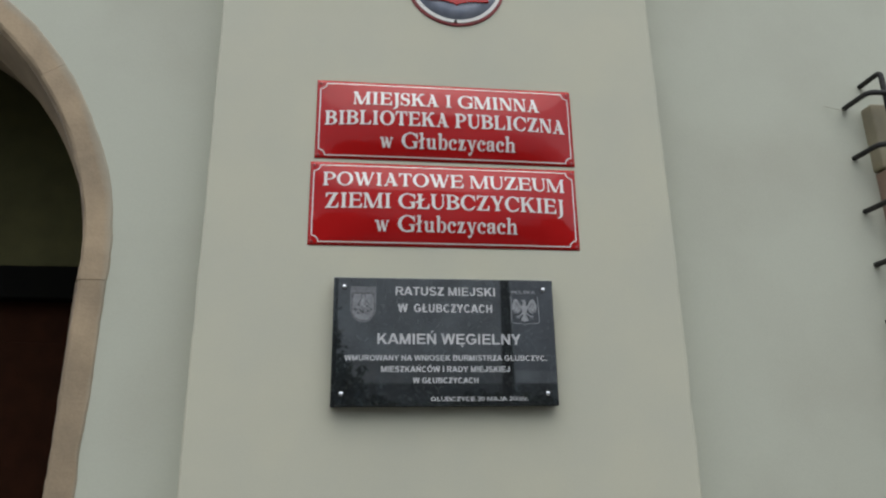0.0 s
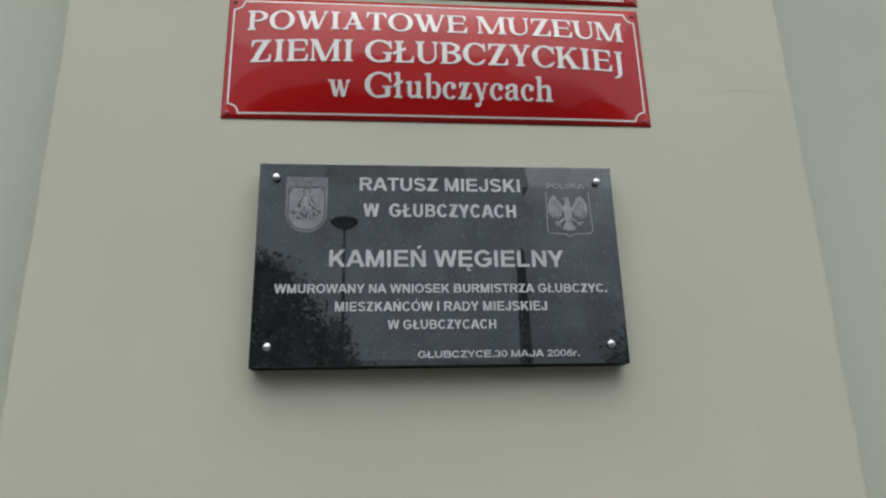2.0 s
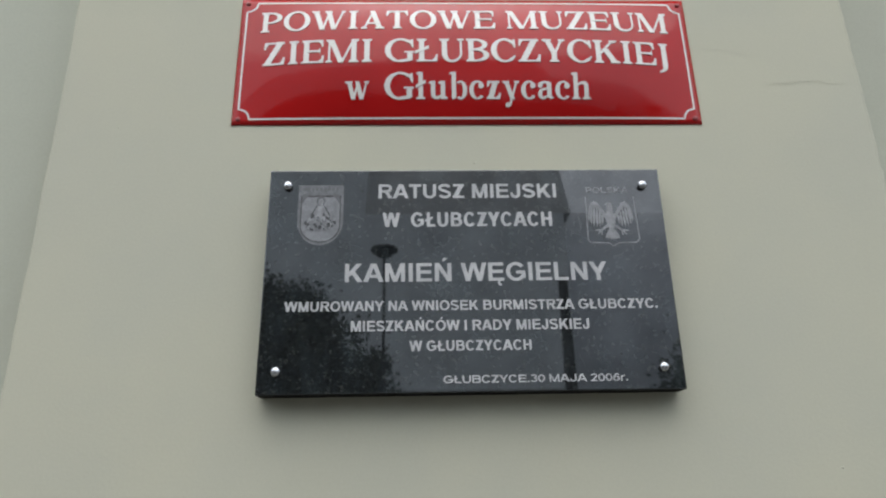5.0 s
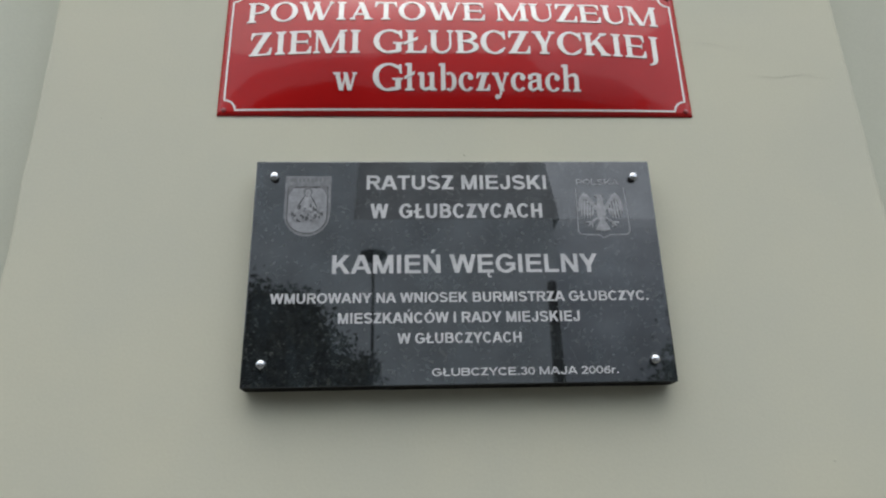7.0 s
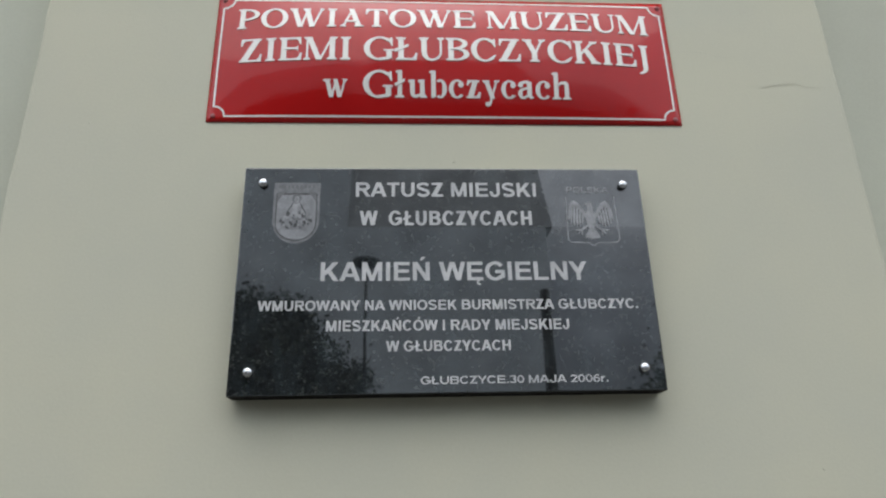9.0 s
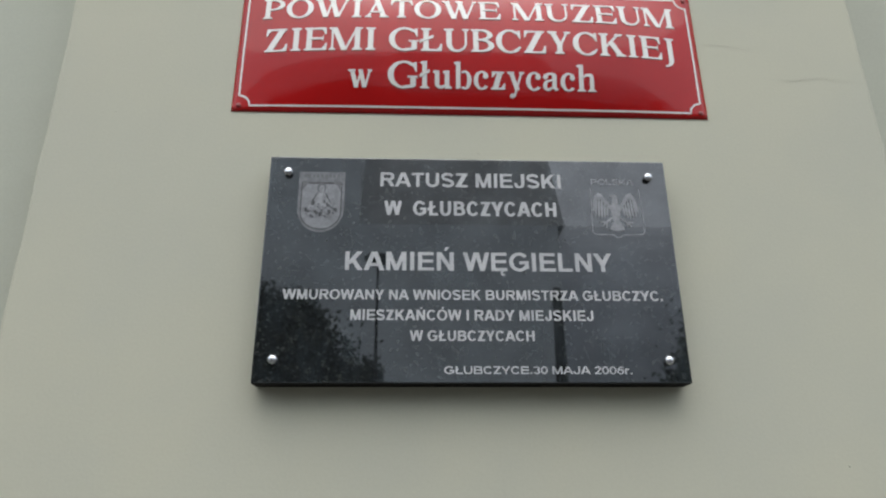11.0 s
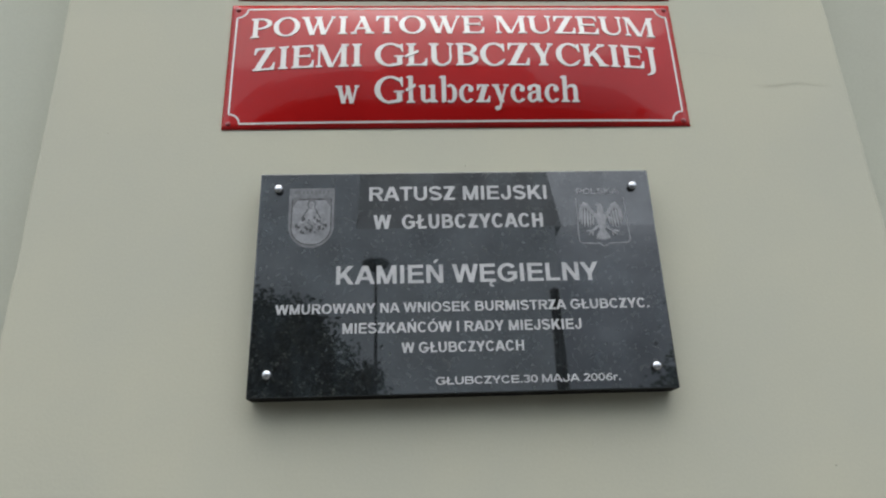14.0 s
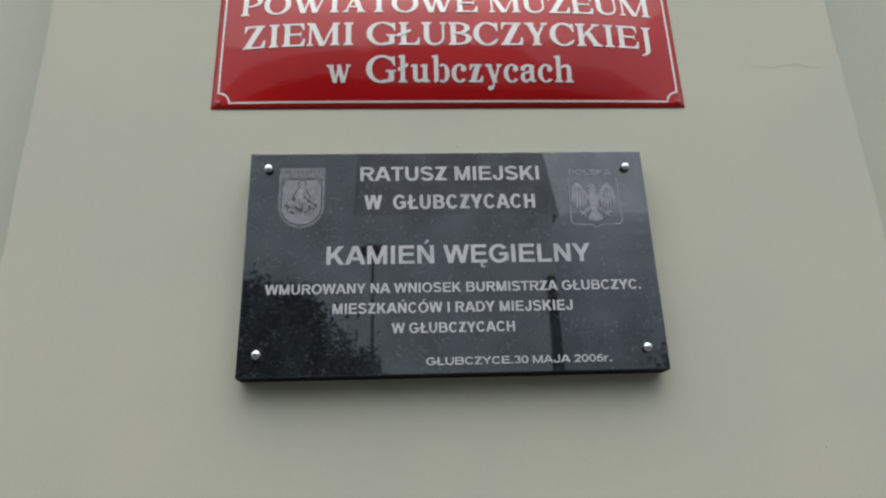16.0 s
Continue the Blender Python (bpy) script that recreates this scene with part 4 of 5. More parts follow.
grille = tagged(new("window_grille"), "black iron basket grille bolted over the window", "window grille")
FRONT = 0.0
for z in (2.640, 2.446, 2.248, 2.060, 1.868, 1.67, 1.48, 1.29, 1.10):
    a, b, c, d = (1.457, WALL + 0.02, z), (1.460, FRONT, z), (2.81, FRONT, z), (2.815, WALL + 0.02, z)
    bm = bmesh.new()
    tube(bm, [a] + rounded(b, a, c, 0.03) + rounded(c, b, d, 0.03) + [d], 0.0093)
    part("crossbar", bm, iron, grille)
x = 1.537
while x < 2.75:
    a, b, c, d = (x, WALL + 0.02, 2.732), (x, FRONT + 0.017, 2.732), (x, FRONT + 0.017, 1.01), (x, WALL + 0.02, 1.01)
    bm = bmesh.new()
    tube(bm, [a] + rounded(b, a, c, 0.022) + rounded(c, b, d, 0.022) + [d], 0.0093)
    part("upright_bar", bm, iron, grille)
    x += 0.151
bm = bmesh.new()
pts = [(1.452, WALL - 0.006, 2.634), (1.436, WALL - 0.02, 2.622), (1.412, WALL - 0.022, 2.624), (1.392, WALL - 0.012, 2.636), (1.378, WALL - 0.004, 2.642)]
tube(bm, pts, 0.0011, 6)
tagged(finish("loose_wire", bm, crack_dark), "thin loose grey wire sticking from the grille", "wire")


# ---- the two red enamel signs ----
def red_sign(x0, x1, z0, z1, label, lines):
    """A cushioned red enamel plate with a white edge line notched round its corners, screws and raised white letters."""
    thing = tagged(new("enamel_sign"), label, "sign", group="red enamel signs")
    cx, cz, hw, hh = (x0 + x1) / 2, (z0 + z1) / 2, (x1 - x0) / 2, (z1 - z0) / 2

    def surface(x, z):
        u, v = min(1, abs(x - cx) / hw), min(1, abs(z - cz) / hh)
        return -0.0015 - 0.022 * (1 - u ** 3.5) * (1 - v ** 2.2)
    bm = bmesh.new()
    nx, nz = 64, 26
    grid = [[bm.verts.new((x0 + (x1 - x0) * i / nx, surface(x0 + (x1 - x0) * i / nx, z0 + (z1 - z0) * j / nz), z0 + (z1 - z0) * j / nz))
             for i in range(nx + 1)] for j in range(nz + 1)]
    for j in range(nz):
        for i in range(nx):
            bm.faces.new((grid[j][i], grid[j][i + 1], grid[j + 1][i + 1], grid[j + 1][i]))
    rim = [grid[0][i] for i in range(nx + 1)] + [grid[j][nx] for j in range(1, nz + 1)] + \
          [grid[nz][i] for i in range(nx - 1, -1, -1)] + [grid[j][0] for j in range(nz - 1, 0, -1)]
    low = [bm.verts.new((v.co.x, -0.0005, v.co.z)) for v in rim]
    for i in range(len(rim)):
        bm.faces.new((rim[i], rim[(i + 1) % len(rim)], low[(i + 1) % len(low)], low[i]))
    me = part("plate", bm, enamel, thing, "glossy cushioned red enamel plate", smooth=True)
    m, r, w = 0.0105, 0.0185, 0.0032
    path = []
    for sx, sz, a0 in ((-1, -1, 90), (1, -1, 180), (1, 1, 270), (-1, 1, 0)):
        px, pz = cx + sx * (hw - m), cz + sz * (hh - m)
        for i in range(9):
            a = radians(a0 - 90 * i / 8)
            path.append((px + r * math.cos(a), pz + r * math.sin(a)))
    dense = []
    for i, p in enumerate(path):
        q = path[(i + 1) % len(path)]
        k = max(1, int(math.dist(p, q) / 0.012))
        dense += [(p[0] + (q[0] - p[0]) * s / k, p[1] + (q[1] - p[1]) * s / k) for s in range(k)]
    bm = bmesh.new()
    inner, outer = [], []
    n = len(dense)
    for i, p in enumerate(dense):
        a, b = Vector(dense[i - 1]), Vector(dense[(i + 1) % n])
        d = (b - a).normalized()
        for sgn, row in ((-1, inner), (1, outer)):
            x, z = p[0] + sgn * d.y * w / 2, p[1] - sgn * d.x * w / 2
            row.append(bm.verts.new((x, surface(x, z) - 0.0006, z)))
    for i in range(n):
        f = bm.faces.new((inner[i], inner[(i + 1) % n], outer[(i + 1) % n], outer[i]))
    for f in bm.faces:
        f.normal_update()
        if f.normal.y > 0:
            f.normal_flip()
    me2 = bpy.data.meshes.new("edge_line")
    bm.to_mesh(me2)
    bm.free()
    me2.materials.append(white_enamel)
    new("edge_line", me2).parent = thing
    for sx in (-1, 1):
        for sz in (-1, 1):
            bm = bmesh.new()
            x, z = cx + sx * (hw - 0.011), cz + sz * (hh - 0.011)
            lathe(bm, [(0.0042, 0), (0.0042, 0.0012), (0.003, 0.0022), (0.001, 0.0025)], (x, surface(x, z), z), "Y", 12)
            part("screw", bm, plate_edge, thing, "small dull red screw head", smooth=True)
    for text, a, b, base, cap in lines:
        lettering("letter", text, a, b, base, cap, surface, white_enamel, thing, serif=True, rise=0.0011,
                  label="raised white serif letter")
    return thing


red_sign(-0.391, 0.403, 2.3195, 2.579, "glossy red enamel sign of the public library with white letters",
         [("MIEJSKA I GMINNA", -0.283, 0.299, 2.4945, 0.0465), ("BIBLIOTEKA PUBLICZNA", -0.366, 0.378, 2.4265, 0.0468), ("w Głubczycach", -0.200, 0.217, 2.3560, 0.0480)])
red_sign(-0.400, 0.400, 2.05, 2.3075, "glossy red enamel sign of the county museum with white letters",
         [("POWIATOWE MUZEUM", -0.364, 0.364, 2.2305, 0.0440), ("ZIEMI GŁUBCZYCKIEJ", -0.356, 0.357, 2.1605, 0.0465), ("w Głubczycach", -0.210, 0.211, 2.0920, 0.0472)])

# ---- black granite plaque ----
GX0, GX1, GZ0, GZ1, GY = -0.3195, 0.2970, 1.5985, 1.948, -0.037
plaque = tagged(new("granite_plaque"), "polished black granite foundation plaque with pale engraved letters", "plaque")
bm = bmesh.new()
box(bm, GX0, GX1, GY, -0.002, GZ0, GZ1, 0.0016, 2)
bm.normal_update()
# downward faces take the darker granite, so their shade is in the colour
for f in bm.faces:
    f.material_index = 1 if f.normal.z < -0.5 else 0
part("slab", bm, granite, plaque).data.materials.append(shaded_granite)


def on_granite(x, z):
    return GY


for text, a, b, base, cap in (("RATUSZ MIEJSKI", -0.1515, 0.1325, 1.8993, 0.0238), ("W  GŁUBCZYCACH", -0.143, 0.1225, 1.8515, 0.0235),
                              ("KAMIEŃ WĘGIELNY", -0.2005, 0.1985, 1.7633, 0.0288),
                              ("WMUROWANY NA WNIOSEK BURMISTRZA GŁUBCZYC.", -0.2855, 0.270, 1.7188, 0.0148),
                              ("MIESZKAŃCÓW I RADY MIEJSKIEJ", -0.1885, 0.165, 1.6882, 0.0155), ("W GŁUBCZYCACH", -0.102, 0.0775, 1.6583, 0.0150),
                              ("GŁUBCZYCE.30 MAJA 2006r.", -0.054, 0.2135, 1.6115, 0.0108)):
    lettering("letter", text, a, b, base, cap, on_granite, letter_grey, plaque, rise=0.0004,
              label="pale grey engraved letter")
lettering("letter", "POLSKA", 0.177, 0.2455, 1.9068, 0.0095, on_granite, etched_pale, plaque, rise=0.0004,
          label="faint etched letter")

for x, z in ((-0.290, 1.9198), (0.268, 1.9184), (-0.2915, 1.6305), (0.2660, 1.6300)):
    bm = bmesh.new()
    lathe(bm, [(0.0068, 0), (0.0068, 0.0045), (0.0063, 0.007), (0.0046, 0.0085), (0.0018, 0.0092)], (x, GY, z), "Y", 20)
    part("bolt", bm, steel, plaque, "domed polished steel bolt", smooth=True)

# town arms, as plain shapes: a shield with a head band, an edge and a few blocks
SX, SW, ST, SB = -0.2385, 0.035, 1.9223, 1.8223


def shield_outline(cx, w, top, bottom, inset=0.0):
    pts = [(cx - w + inset, top - inset), (cx + w - inset, top - inset)]
    straight = top - (top - bottom) * 0.62
    for i in range(0, 11):
        a = radians(90 * i / 10)
        pts.append((cx + (w - inset) * math.cos(a), straight - (straight - bottom - inset) * math.sin(a)))
    for i in range(9, -1, -1):
        a = radians(90 * i / 10)
        pts.append((cx - (w - inset) * math.cos(a), straight - (straight - bottom - inset) * math.sin(a)))
    return pts


def etched(name, shapes, mat, parent, lift, label=""):
    """Outlines of (x, z) points etched into the granite as one part, their edges slightly ragged."""
    bm = bmesh.new()
    for outline in shapes:
        dense = []
        for i, p in enumerate(outline):
            q = outline[(i + 1) % len(outline)]
            k = max(1, int(math.dist(p, q) / 0.003))
            dense += [(p[0] + (q[0] - p[0]) * j / k, p[1] + (q[1] - p[1]) * j / k) for j in range(k)]
        flat_shape(bm, [(x + 0.0006 * noise.noise((x * 420, z * 420, 1.0)), z + 0.0006 * noise.noise((x * 420, z * 420, 8.0))) for x, z in dense], GY - lift)
    bmesh.ops.triangulate(bm, faces=[f for f in bm.faces if len(f.verts) > 4])
    return part(name, bm, mat, parent, label)


def oval(cx, cz, rx, rz, n=14):
    return [(cx + rx * math.cos(2 * math.pi * k / n), cz + rz * math.sin(2 * math.pi * k / n)) for k in range(n)]


def feather(x0, z0, x1, z1, wide):
    """A slender leaf-shaped bar from one point to another."""
    d = Vector((x1 - x0, z1 - z0))
    u = Vector((-d.y, d.x)).normalized() * wide / 2
    return [(x0 + d.x * k + u.x * w, z0 + d.y * k + u.y * w) for k, w in ((0, 0.5), (0.35, 1), (0.8, 0.9), (1, 0.2), (1, -0.2), (0.8, -0.9), (0.35, -1), (0, -0.5))]


arms = etched("crest", [shield_outline(SX, SW, ST, SB)], faint_grey, plaque, 0.0003, "faint etched shield of plain shapes")
etched("dark_line", [shield_outline(SX, SW, ST - 0.0135, SB, 0.0040)], faint_dark, arms, 0.0005)
etched("field", [shield_outline(SX, SW, ST - 0.0150, SB, 0.0058)], etched_dim, arms, 0.0007)
for k in (-1, 1):
    etched("corner_shape", [[(SX + k * 0.0290, 1.9065), (SX + k * 0.0165, 1.9065), (SX + k * 0.0240, 1.8985), (SX + k * 0.0290, 1.8890)]], etched_line, arms, 0.0009)
etched("middle_shape", [[(SX - 0.0140, 1.8660), (SX + 0.0135, 1.8660), (SX + 0.0100, 1.8790), (SX + 0.0045, 1.8890), (SX - 0.0050, 1.8890), (SX - 0.0105, 1.8790)]],
       etched_pale, arms, 0.0009)
etched("dark_disc", [oval(SX, 1.8950, 0.0070, 0.0085)], etched_line, arms, 0.0011)
etched("pale_disc", [oval(SX + 0.0004, 1.8930, 0.0042, 0.0058)], etched_pale, arms, 0.0013)
for k in (-1, 1):
    etched("dark_edge", [feather(SX + k * 0.0050, 1.8880, SX + k * 0.0150, 1.8690, 0.0022)], faint_dark, arms, 0.0011)
wear = random.Random(12)
for name, mat, count, lift in (("dark_flecks", faint_dark, 42, 0.0012), ("pale_flecks", etched_pale, 24, 0.0015), ("dull_flecks", etched_dim, 18, 0.0019)):
    bm = bmesh.new()
    for k in range(count):
        u = 2 * (k + wear.random()) / count - 1
        z = 1.8700 - 0.0230 * wear.random() + 0.003 * math.cos(u * 3)
        flat_shape(bm, oval(SX + u * 0.0245 * min(1, 0.5 + (z - 1.840) * 25), z, wear.uniform(0.0012, 0.0030), wear.uniform(0.0014, 0.0040), 7), GY - lift - k * 0.000005)
    tagged(part(name, bm, mat, arms), kind="stuff")
etched("bars", [[(x, 1.9125), (x + 0.0038, 1.9125), (x + 0.0038, 1.9185), (x, 1.9185)] for x in [SX - 0.0275 + i * 0.0063 for i in range(9)]], etched_line, arms, 0.0005)

# state arms, as plain shapes: an edge line and fans of bars
EX = 0.2125
bm = bmesh.new()
o = [(0.176, 1.9000), (0.252, 1.9000), (0.2545, 1.8283), (0.250, 1.8233), (0.222, 1.8223), (EX, 1.8173), (0.206, 1.8223), (0.178, 1.8233), (0.1745, 1.8283)]
for i, p in enumerate(o):
    q = o[(i + 1) % len(o)]
    if i == 0:
        continue
    d = (Vector(q) - Vector(p)).normalized() * 0.0010
    flat_shape(bm, [(p[0] - d.y, p[1] + d.x), (p[0] + d.y, p[1] - d.x), (q[0] + d.y, q[1] - d.x), (q[0] - d.y, q[1] + d.x)], GY - 0.0003 - 0.00003 * (i % 2))
state = part("crest", bm, etched_dim, plaque, "faint etched shield of plain shapes")
etched("centre_shape", [[(EX - 0.0045, 1.8790), (EX - 0.0040, 1.8850), (EX - 0.0085, 1.8868), (EX - 0.0040, 1.8905), (EX + 0.0025, 1.8900), (EX + 0.0045, 1.8850), (EX + 0.0050, 1.8760),
                         (EX + 0.0080, 1.8640), (EX + 0.0060, 1.8500), (EX + 0.0025, 1.8430), (EX - 0.0025, 1.8430), (EX - 0.0060, 1.8500), (EX - 0.0080, 1.8640)]],
       etched_pale, state, 0.0004)
for side in (-1, 1):
    etched("bow_shape", [[(EX + side * a, b) for a, b in ((0.0050, 1.8690), (0.0120, 1.8790), (0.0190, 1.8900), (0.0255, 1.8930), (0.0310, 1.8860), (0.0335, 1.8760),
                                                         (0.0290, 1.8790), (0.0240, 1.8830), (0.0190, 1.8790), (0.0130, 1.8700), (0.0070, 1.8610))]], etched_pale, state, 0.0005)
    for i, (x0, z0, x1, z1) in enumerate(((0.0315, 1.8830, 0.0345, 1.8590), (0.0280, 1.8850, 0.0315, 1.8530), (0.0240, 1.8850, 0.0270, 1.8500), (0.0200, 1.8810, 0.0222, 1.8490),
                           (0.0160, 1.8760, 0.0178, 1.8500), (0.0120, 1.8710, 0.0138, 1.8530))):
        etched("fan_shape", [feather(EX + side * x0, z0, EX + side * x1, z1, 0.0037)], etched_pale, state, 0.0006 + i * 0.00006)
    for i, (x0, z0, x1, z1, wide) in enumerate(((0.0050, 1.8520, 0.0160, 1.8430, 0.0040), (0.0150, 1.8440, 0.0265, 1.8425, 0.0030),
                                                (0.0160, 1.8440, 0.0225, 1.8360, 0.0028), (0.0150, 1.8440, 0.0165, 1.8345, 0.0026))):
        etched("foot_shape", [feather(EX + side * x0, z0, EX + side * x1, z1, wide)], etched_pale, state, 0.0007 + i * 0.00008)
    for i, k in enumerate((0.0022, 0.0068, 0.0108)):
        etched("tail_shape", [feather(EX + side * 0.0008, 1.8470, EX + side * k, 1.8265 + k * 0.25, 0.0048)], etched_pale, state, 0.0011 + i * 0.0001 + 0.00005 * side)

# ---- round emblem above the signs ----
emb = tagged(new("round_emblem"), "round enamel emblem with red rim and grey field", "emblem plate")
MX, MZ, MR = 0.043, 2.965, 0.165
bm = bmesh.new()
lathe(bm, [(MR, 0), (MR, 0.002), (MR - 0.003, 0.005), (MR - 0.011, 0.006)], (MX, 0, MZ), "Y", 64)
part("rim", bm, plate_edge, emb, "dark red rim", smooth=False)
bm = bmesh.new()
lathe(bm, [(MR - 0.009, 0.004), (MR - 0.010, 0.0075), (MR - 0.022, 0.0085)], (MX, 0, MZ), "Y", 64)
part("ring", bm, white_enamel, emb, "white ring")
bm = bmesh.new()
lathe(bm, [(MR - 0.021, 0.005), (MR - 0.022, 0.0095), (MR - 0.06, 0.014), (0.02, 0.017)], (MX, 0, MZ), "Y", 64)
part("field", bm, emblem_grey, emb, "mottled grey enamel field", smooth=True)
bm = bmesh.new()
slab(bm, [(MX - 0.105, 3.00), (MX - 0.105, 2.888), (MX - 0.04, 2.884), (MX - 0.008, 2.876), (MX, 2.870), (MX + 0.008, 2.876), (MX + 0.04, 2.884), (MX + 0.105, 2.888), (MX + 0.105, 3.00)], -0.0185, -0.010)
part("shield", bm, enamel, emb, "red shield shape")
bm = bmesh.new()
lathe(bm, [(0.005, 0.006), (0.005, 0.011), (0.003, 0.013)], (MX - 0.004, 0, MZ - MR + 0.014), "Y", 12)
part("screw", bm, iron, emb, "dark screw head")


# ---- across the square, behind the camera ----
def house(x0, x1, y, eave, ridge, deep, tiles, label, render=house_paint, verge=0.0):
    """A terraced house: plain rendered walls under a pitched roof."""
    thing = tagged(new("town_house"), label, "house", group="houses across the square")
    bm = bmesh.new()
    box(bm, x0, x1, y - deep, y, -0.12, eave)
    part("wall", bm, render, thing)
    bm = bmesh.new()
    outline = [(y, eave), (y - deep / 2, ridge), (y - deep, eave)]
    # rounded so that the roof's reflection in the plaque fades smoothly
    if tiles is zinc:
        outline = [(y - deep / 2 * (1 - math.cos(math.pi * i / 24)), eave + (ridge - eave) * math.sin(math.pi * i / 24)) for i in range(25)]
    a = [bm.verts.new((x0, p, q)) for p, q in outline]
    b = [bm.verts.new((x1 + verge, p, q)) for p, q in outline]
    bm.faces.new(a)
    bm.faces.new(b[::-1])
    n = len(a)
    for i in range(n):
        bm.faces.new((a[i], b[i], b[(i + 1) % n], a[(i + 1) % n]))
    part("roof", bm, tiles, thing, "rounded metal roof" if tiles is zinc else "pitched roof")
    # bands added low on the pale houses to darken their reflection in the plaque
    if render is house_paint:
        bm = bmesh.new()
        box(bm, x0 + 0.02, x1 - 0.02, y + 0.003, y + 0.06, -0.12, 4.1, 0.01)
        part("low_dark_band", bm, dark_render, thing, "added dark grey band that dims the low reflection")
        if eave > 6:
            bm = bmesh.new()
            box(bm, x0 + 0.02, x1 - 0.02, y + 0.003, y + 0.05, 4.105, 5.0, 0.01)
            part("low_mid_band", bm, mid_render, thing, "added mid-grey band that softens the dark one's top")
    return thing


house(-2.35, 5.90, -25, 12.2, 20.5, 9, roof_tile, "tall pale rendered town house with a dark roof", verge=0.3)
house(-14.0, -2.353, -25.003, 16.2, 19.0, 9, roof_tile, "pale rendered town house with a dark roof")
# added house: sets the soft tone reflected at the plaque's right
house(5.903, 14.0, -25.003, 4.6, 15.6, 20, zinc, "added low house, rounded pale roof for a soft reflection")


def street_lamp(x, y, height):
    thing = tagged(new("street_lamp"), "slender dark street lamp with a broad head", "street lamp")
    bm = bmesh.new()
    lathe(bm, [(0.07, -0.12), (0.07, 0.5), (0.034, 0.6), (0.022, height - 0.12)], (x, y, 0), "Z", 12)
    part("pole", bm, iron, thing)
    bm = bmesh.new()
    lathe(bm, [(0.05, height - 0.16), (0.13, height - 0.12), (0.24, height - 0.03), (0.23, height + 0.01), (0.10, height + 0.06), (0.02, height + 0.09)], (x, y, 0), "Z", 16)
    part("shade", bm, iron, thing)
    return thing


street_lamp(-0.70, -10, 5.35)
bm = bmesh.new()
lathe(bm, [(0.15, -0.12), (0.12, 2.0), (0.085, 4.3), (0.08, 4.80), (0.05, 4.83)], (2.33, -10, 0), "Z", 14)
tagged(finish("concrete_post", bm, concrete), "tall dark tapered concrete post on the square", "post")


def tree(x, y, height, spread, label, seed):
    """A trunk with limbs and a crown of many small leaves in uneven clumps."""
    rnd = random.Random(seed)
    thing = tagged(new("tree"), label, "tree", group="trees on the square")
    bm = bmesh.new()
    tube(bm, [(x, y, -0.15), (x + 0.03, y, 1.0), (x - 0.05, y, 2.2), (x, y, height * 0.8)], [0.24, 0.19, 0.15, 0.04], 10)
    clumps = []
    for i in range(120):
        a, h = rnd.uniform(0, 2 * math.pi), rnd.random() ** 0.85
        z = 1.5 + (height - 1.9) * h
        r = spread * min(1.0, 0.30 + (height - z) * 0.29) * rnd.uniform(0.35, 0.93)
        c = Vector((x + r * math.cos(a), y + r * math.sin(a), z))
        clumps.append((c, rnd.uniform(0.45, 0.8)))
        if i < 16:
            s = Vector((x, y, rnd.uniform(1.2, height * 0.5)))
            tube(bm, [s, s.lerp(c, 0.5) + Vector((0, 0, 0.15)), c], [0.07, 0.045, 0.015], 6)
    for i in range(70):
        a, z = rnd.uniform(0, 2 * math.pi), rnd.uniform(1.5, 4.2)
        r = (spread + 0.35 - 0.30 * max(0.0, z - 2.6)) * rnd.uniform(0.55, 0.97)
        clumps.append((Vector((x + r * math.cos(a), y + r * math.sin(a), z)), rnd.uniform(0.4, 0.7)))
    part("trunk", bm, bark, thing)
    verts, faces = [], []
    for c, s in clumps:
        for k in range(420 if c.z < 3.6 else 300):
            p = c + Vector((rnd.gauss(0, s * 0.42), rnd.gauss(0, s * 0.42), rnd.gauss(0, s * 0.36)))
            u = Vector((rnd.uniform(-1, 1), rnd.uniform(-1, 1), rnd.uniform(-1, 1))).normalized()
            w = u.orthogonal().normalized()
            h = rnd.uniform(0.05, 0.09)
            i = len(verts)
            verts += [p - u * h, p + w * h * 0.5, p + u * h, p - w * h * 0.5]
            faces.append((i, i + 1, i + 2, i + 3))
    me = bpy.data.meshes.new("crown")
    me.from_pydata(verts, [], faces)
    me.materials.append(leaf)
    crown = new("crown", me)
    crown.parent = thing
    return thing


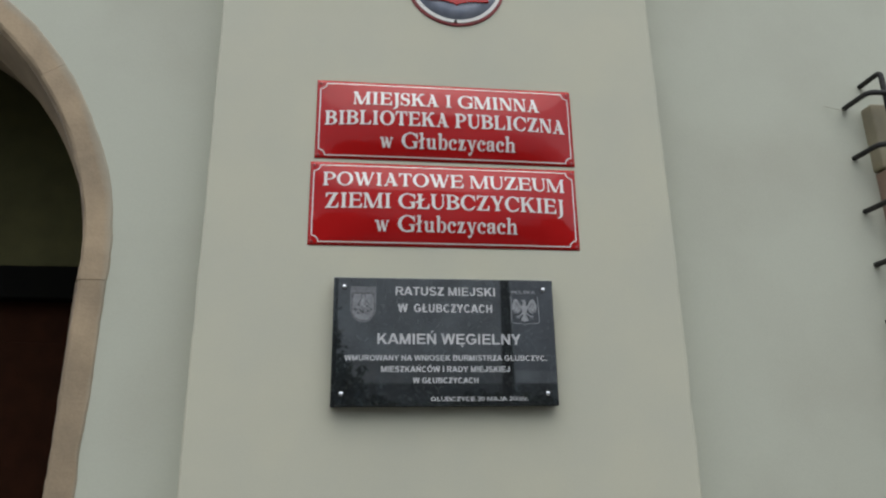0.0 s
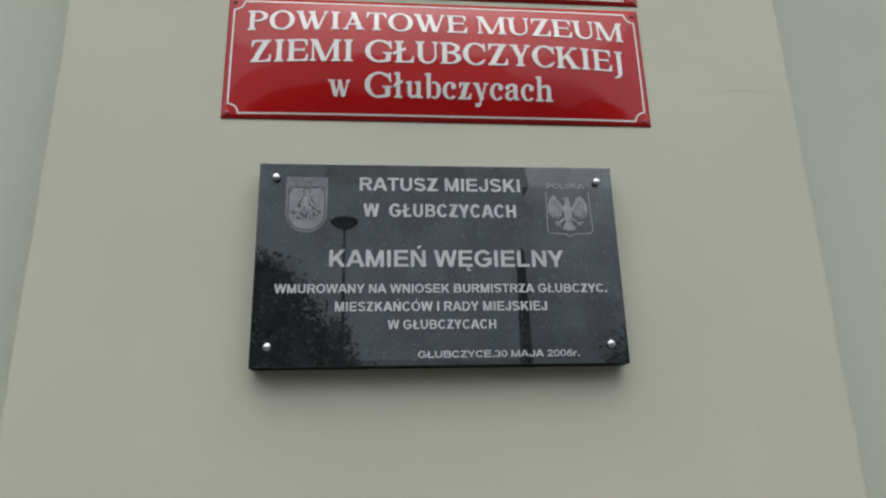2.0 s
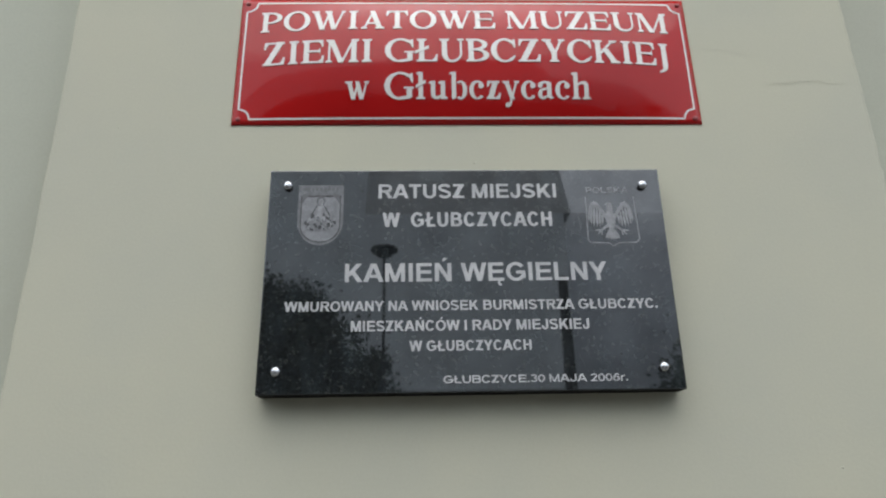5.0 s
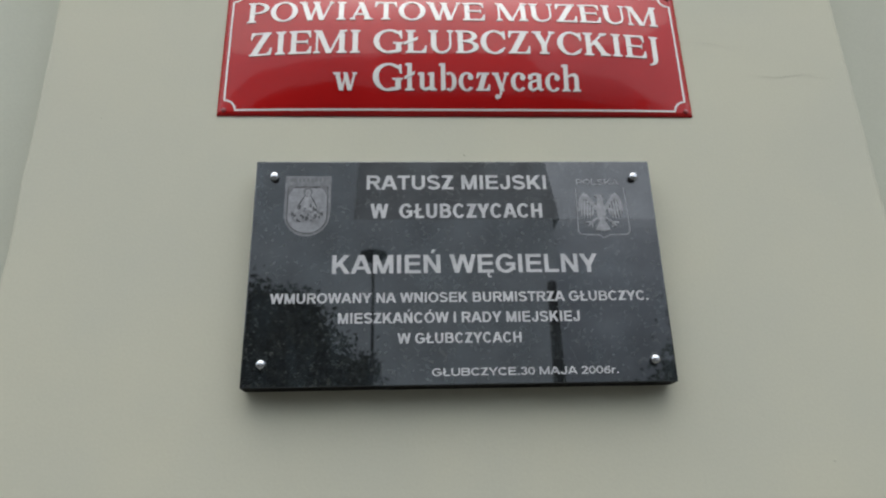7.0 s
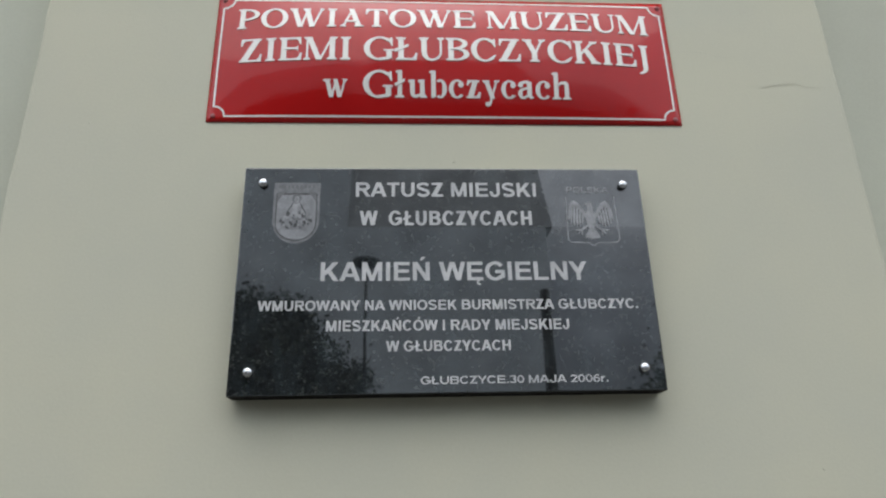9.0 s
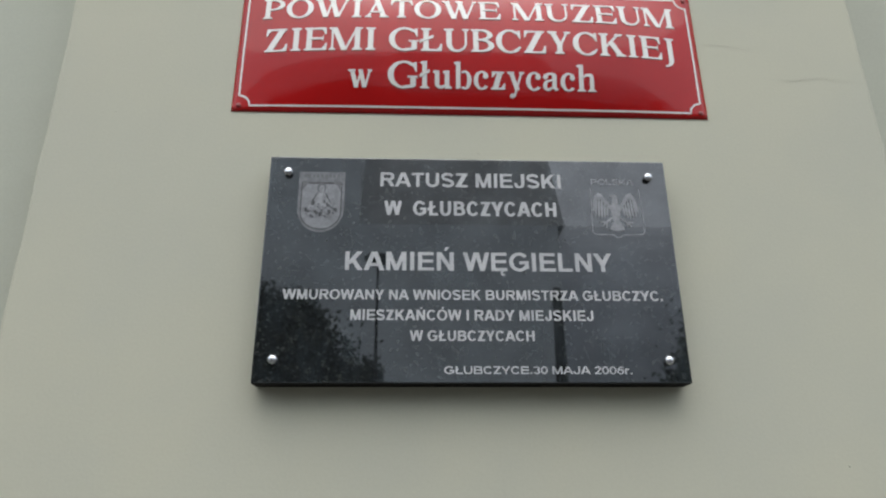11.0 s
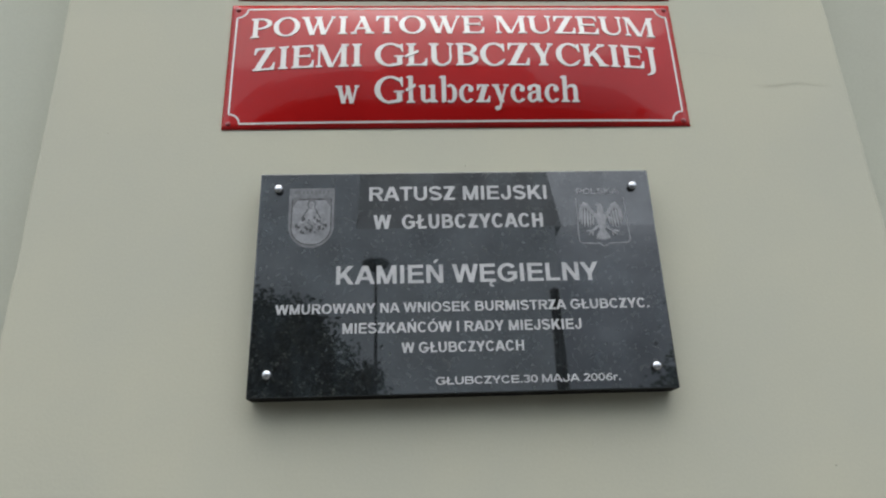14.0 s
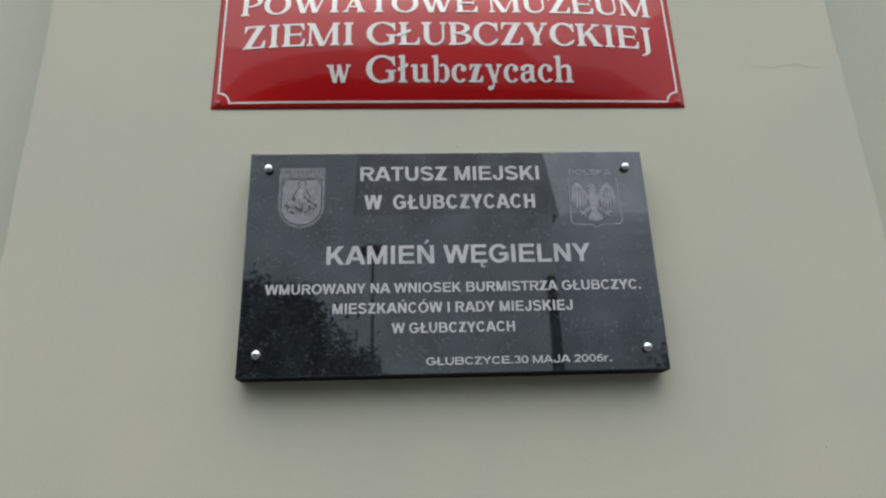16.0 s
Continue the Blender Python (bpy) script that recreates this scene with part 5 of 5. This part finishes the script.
tree(-3.7, -12, 5.6, 3.2, "broad dark green tree on the square", 4)
tree(7.3, -13, 6.2, 1.9, "slim dark green tree on the square", 11)
# unseen houses, added to block low skylight and fill the sign's reflections
house(14.003, 30.0, -25.0, 4.2, 6.8, 14, roof_tile, "added unseen low grey house that fills the sign's reflection", dull_render)
house(-30.0, -14.003, -25.0, 9.5, 13.0, 12, roof_tile, "added unseen grey house that blocks low skylight", dull_render)
house(-40.0, -30.003, 12.0, 9.0, 12.5, 50, roof_tile, "added unseen long grey building that blocks low side light", dull_render)
house(30.003, 40.0, 12.0, 9.5, 13.0, 50, roof_tile, "added unseen long grey building that blocks low side light", dull_render)


def hedge(x0, x1, y, height):
    """A long uneven belt of shrubs, added as the dark low band in the reflections: many single leaves round leaning
    stems.
    """
    rnd = random.Random(9)
    thing = tagged(new("shrub_belt"), "added belt of dark green shrubs for the low reflections", "shrubs", kind="stuff")
    bm = bmesh.new()
    x = x0
    while x < x1:
        tube(bm, [(x, y, -0.15), (x + rnd.uniform(-0.2, 0.2), y + rnd.uniform(-0.3, 0.3), height * 0.45), (x + rnd.uniform(-0.5, 0.5), y + rnd.uniform(-0.5, 0.5), height * 0.8)],
             [0.05, 0.035, 0.012], 5)
        x += rnd.uniform(0.7, 1.3)
    part("stems", bm, bark, thing)
    verts, faces = [], []
    for k in range(30000):
        x = rnd.uniform(x0, x1)
        top = height * (0.86 + 0.16 * noise.noise((x * 0.35, 2.0, 0)) + 0.10 * noise.noise((x * 1.4, 5.0, 0)))
        p = Vector((x, y + rnd.gauss(0, 0.55), rnd.random() ** 0.8 * top - 0.1))
        u = Vector((rnd.uniform(-1, 1), rnd.uniform(-1, 1), rnd.uniform(-1, 1))).normalized()
        w = u.orthogonal().normalized()
        h = rnd.uniform(0.10, 0.19)
        i = len(verts)
        verts += [p - u * h, p + w * h * 0.6, p + u * h, p - w * h * 0.6]
        faces.append((i, i + 1, i + 2, i + 3))
    me = bpy.data.meshes.new("leaves")
    me.from_pydata(verts, [], faces)
    me.materials.append(leaf)
    new("leaves", me).parent = thing


# unseen belt, added to darken the lowest reflections in sign and plaque
hedge(-30, 30, -20, 3.7)
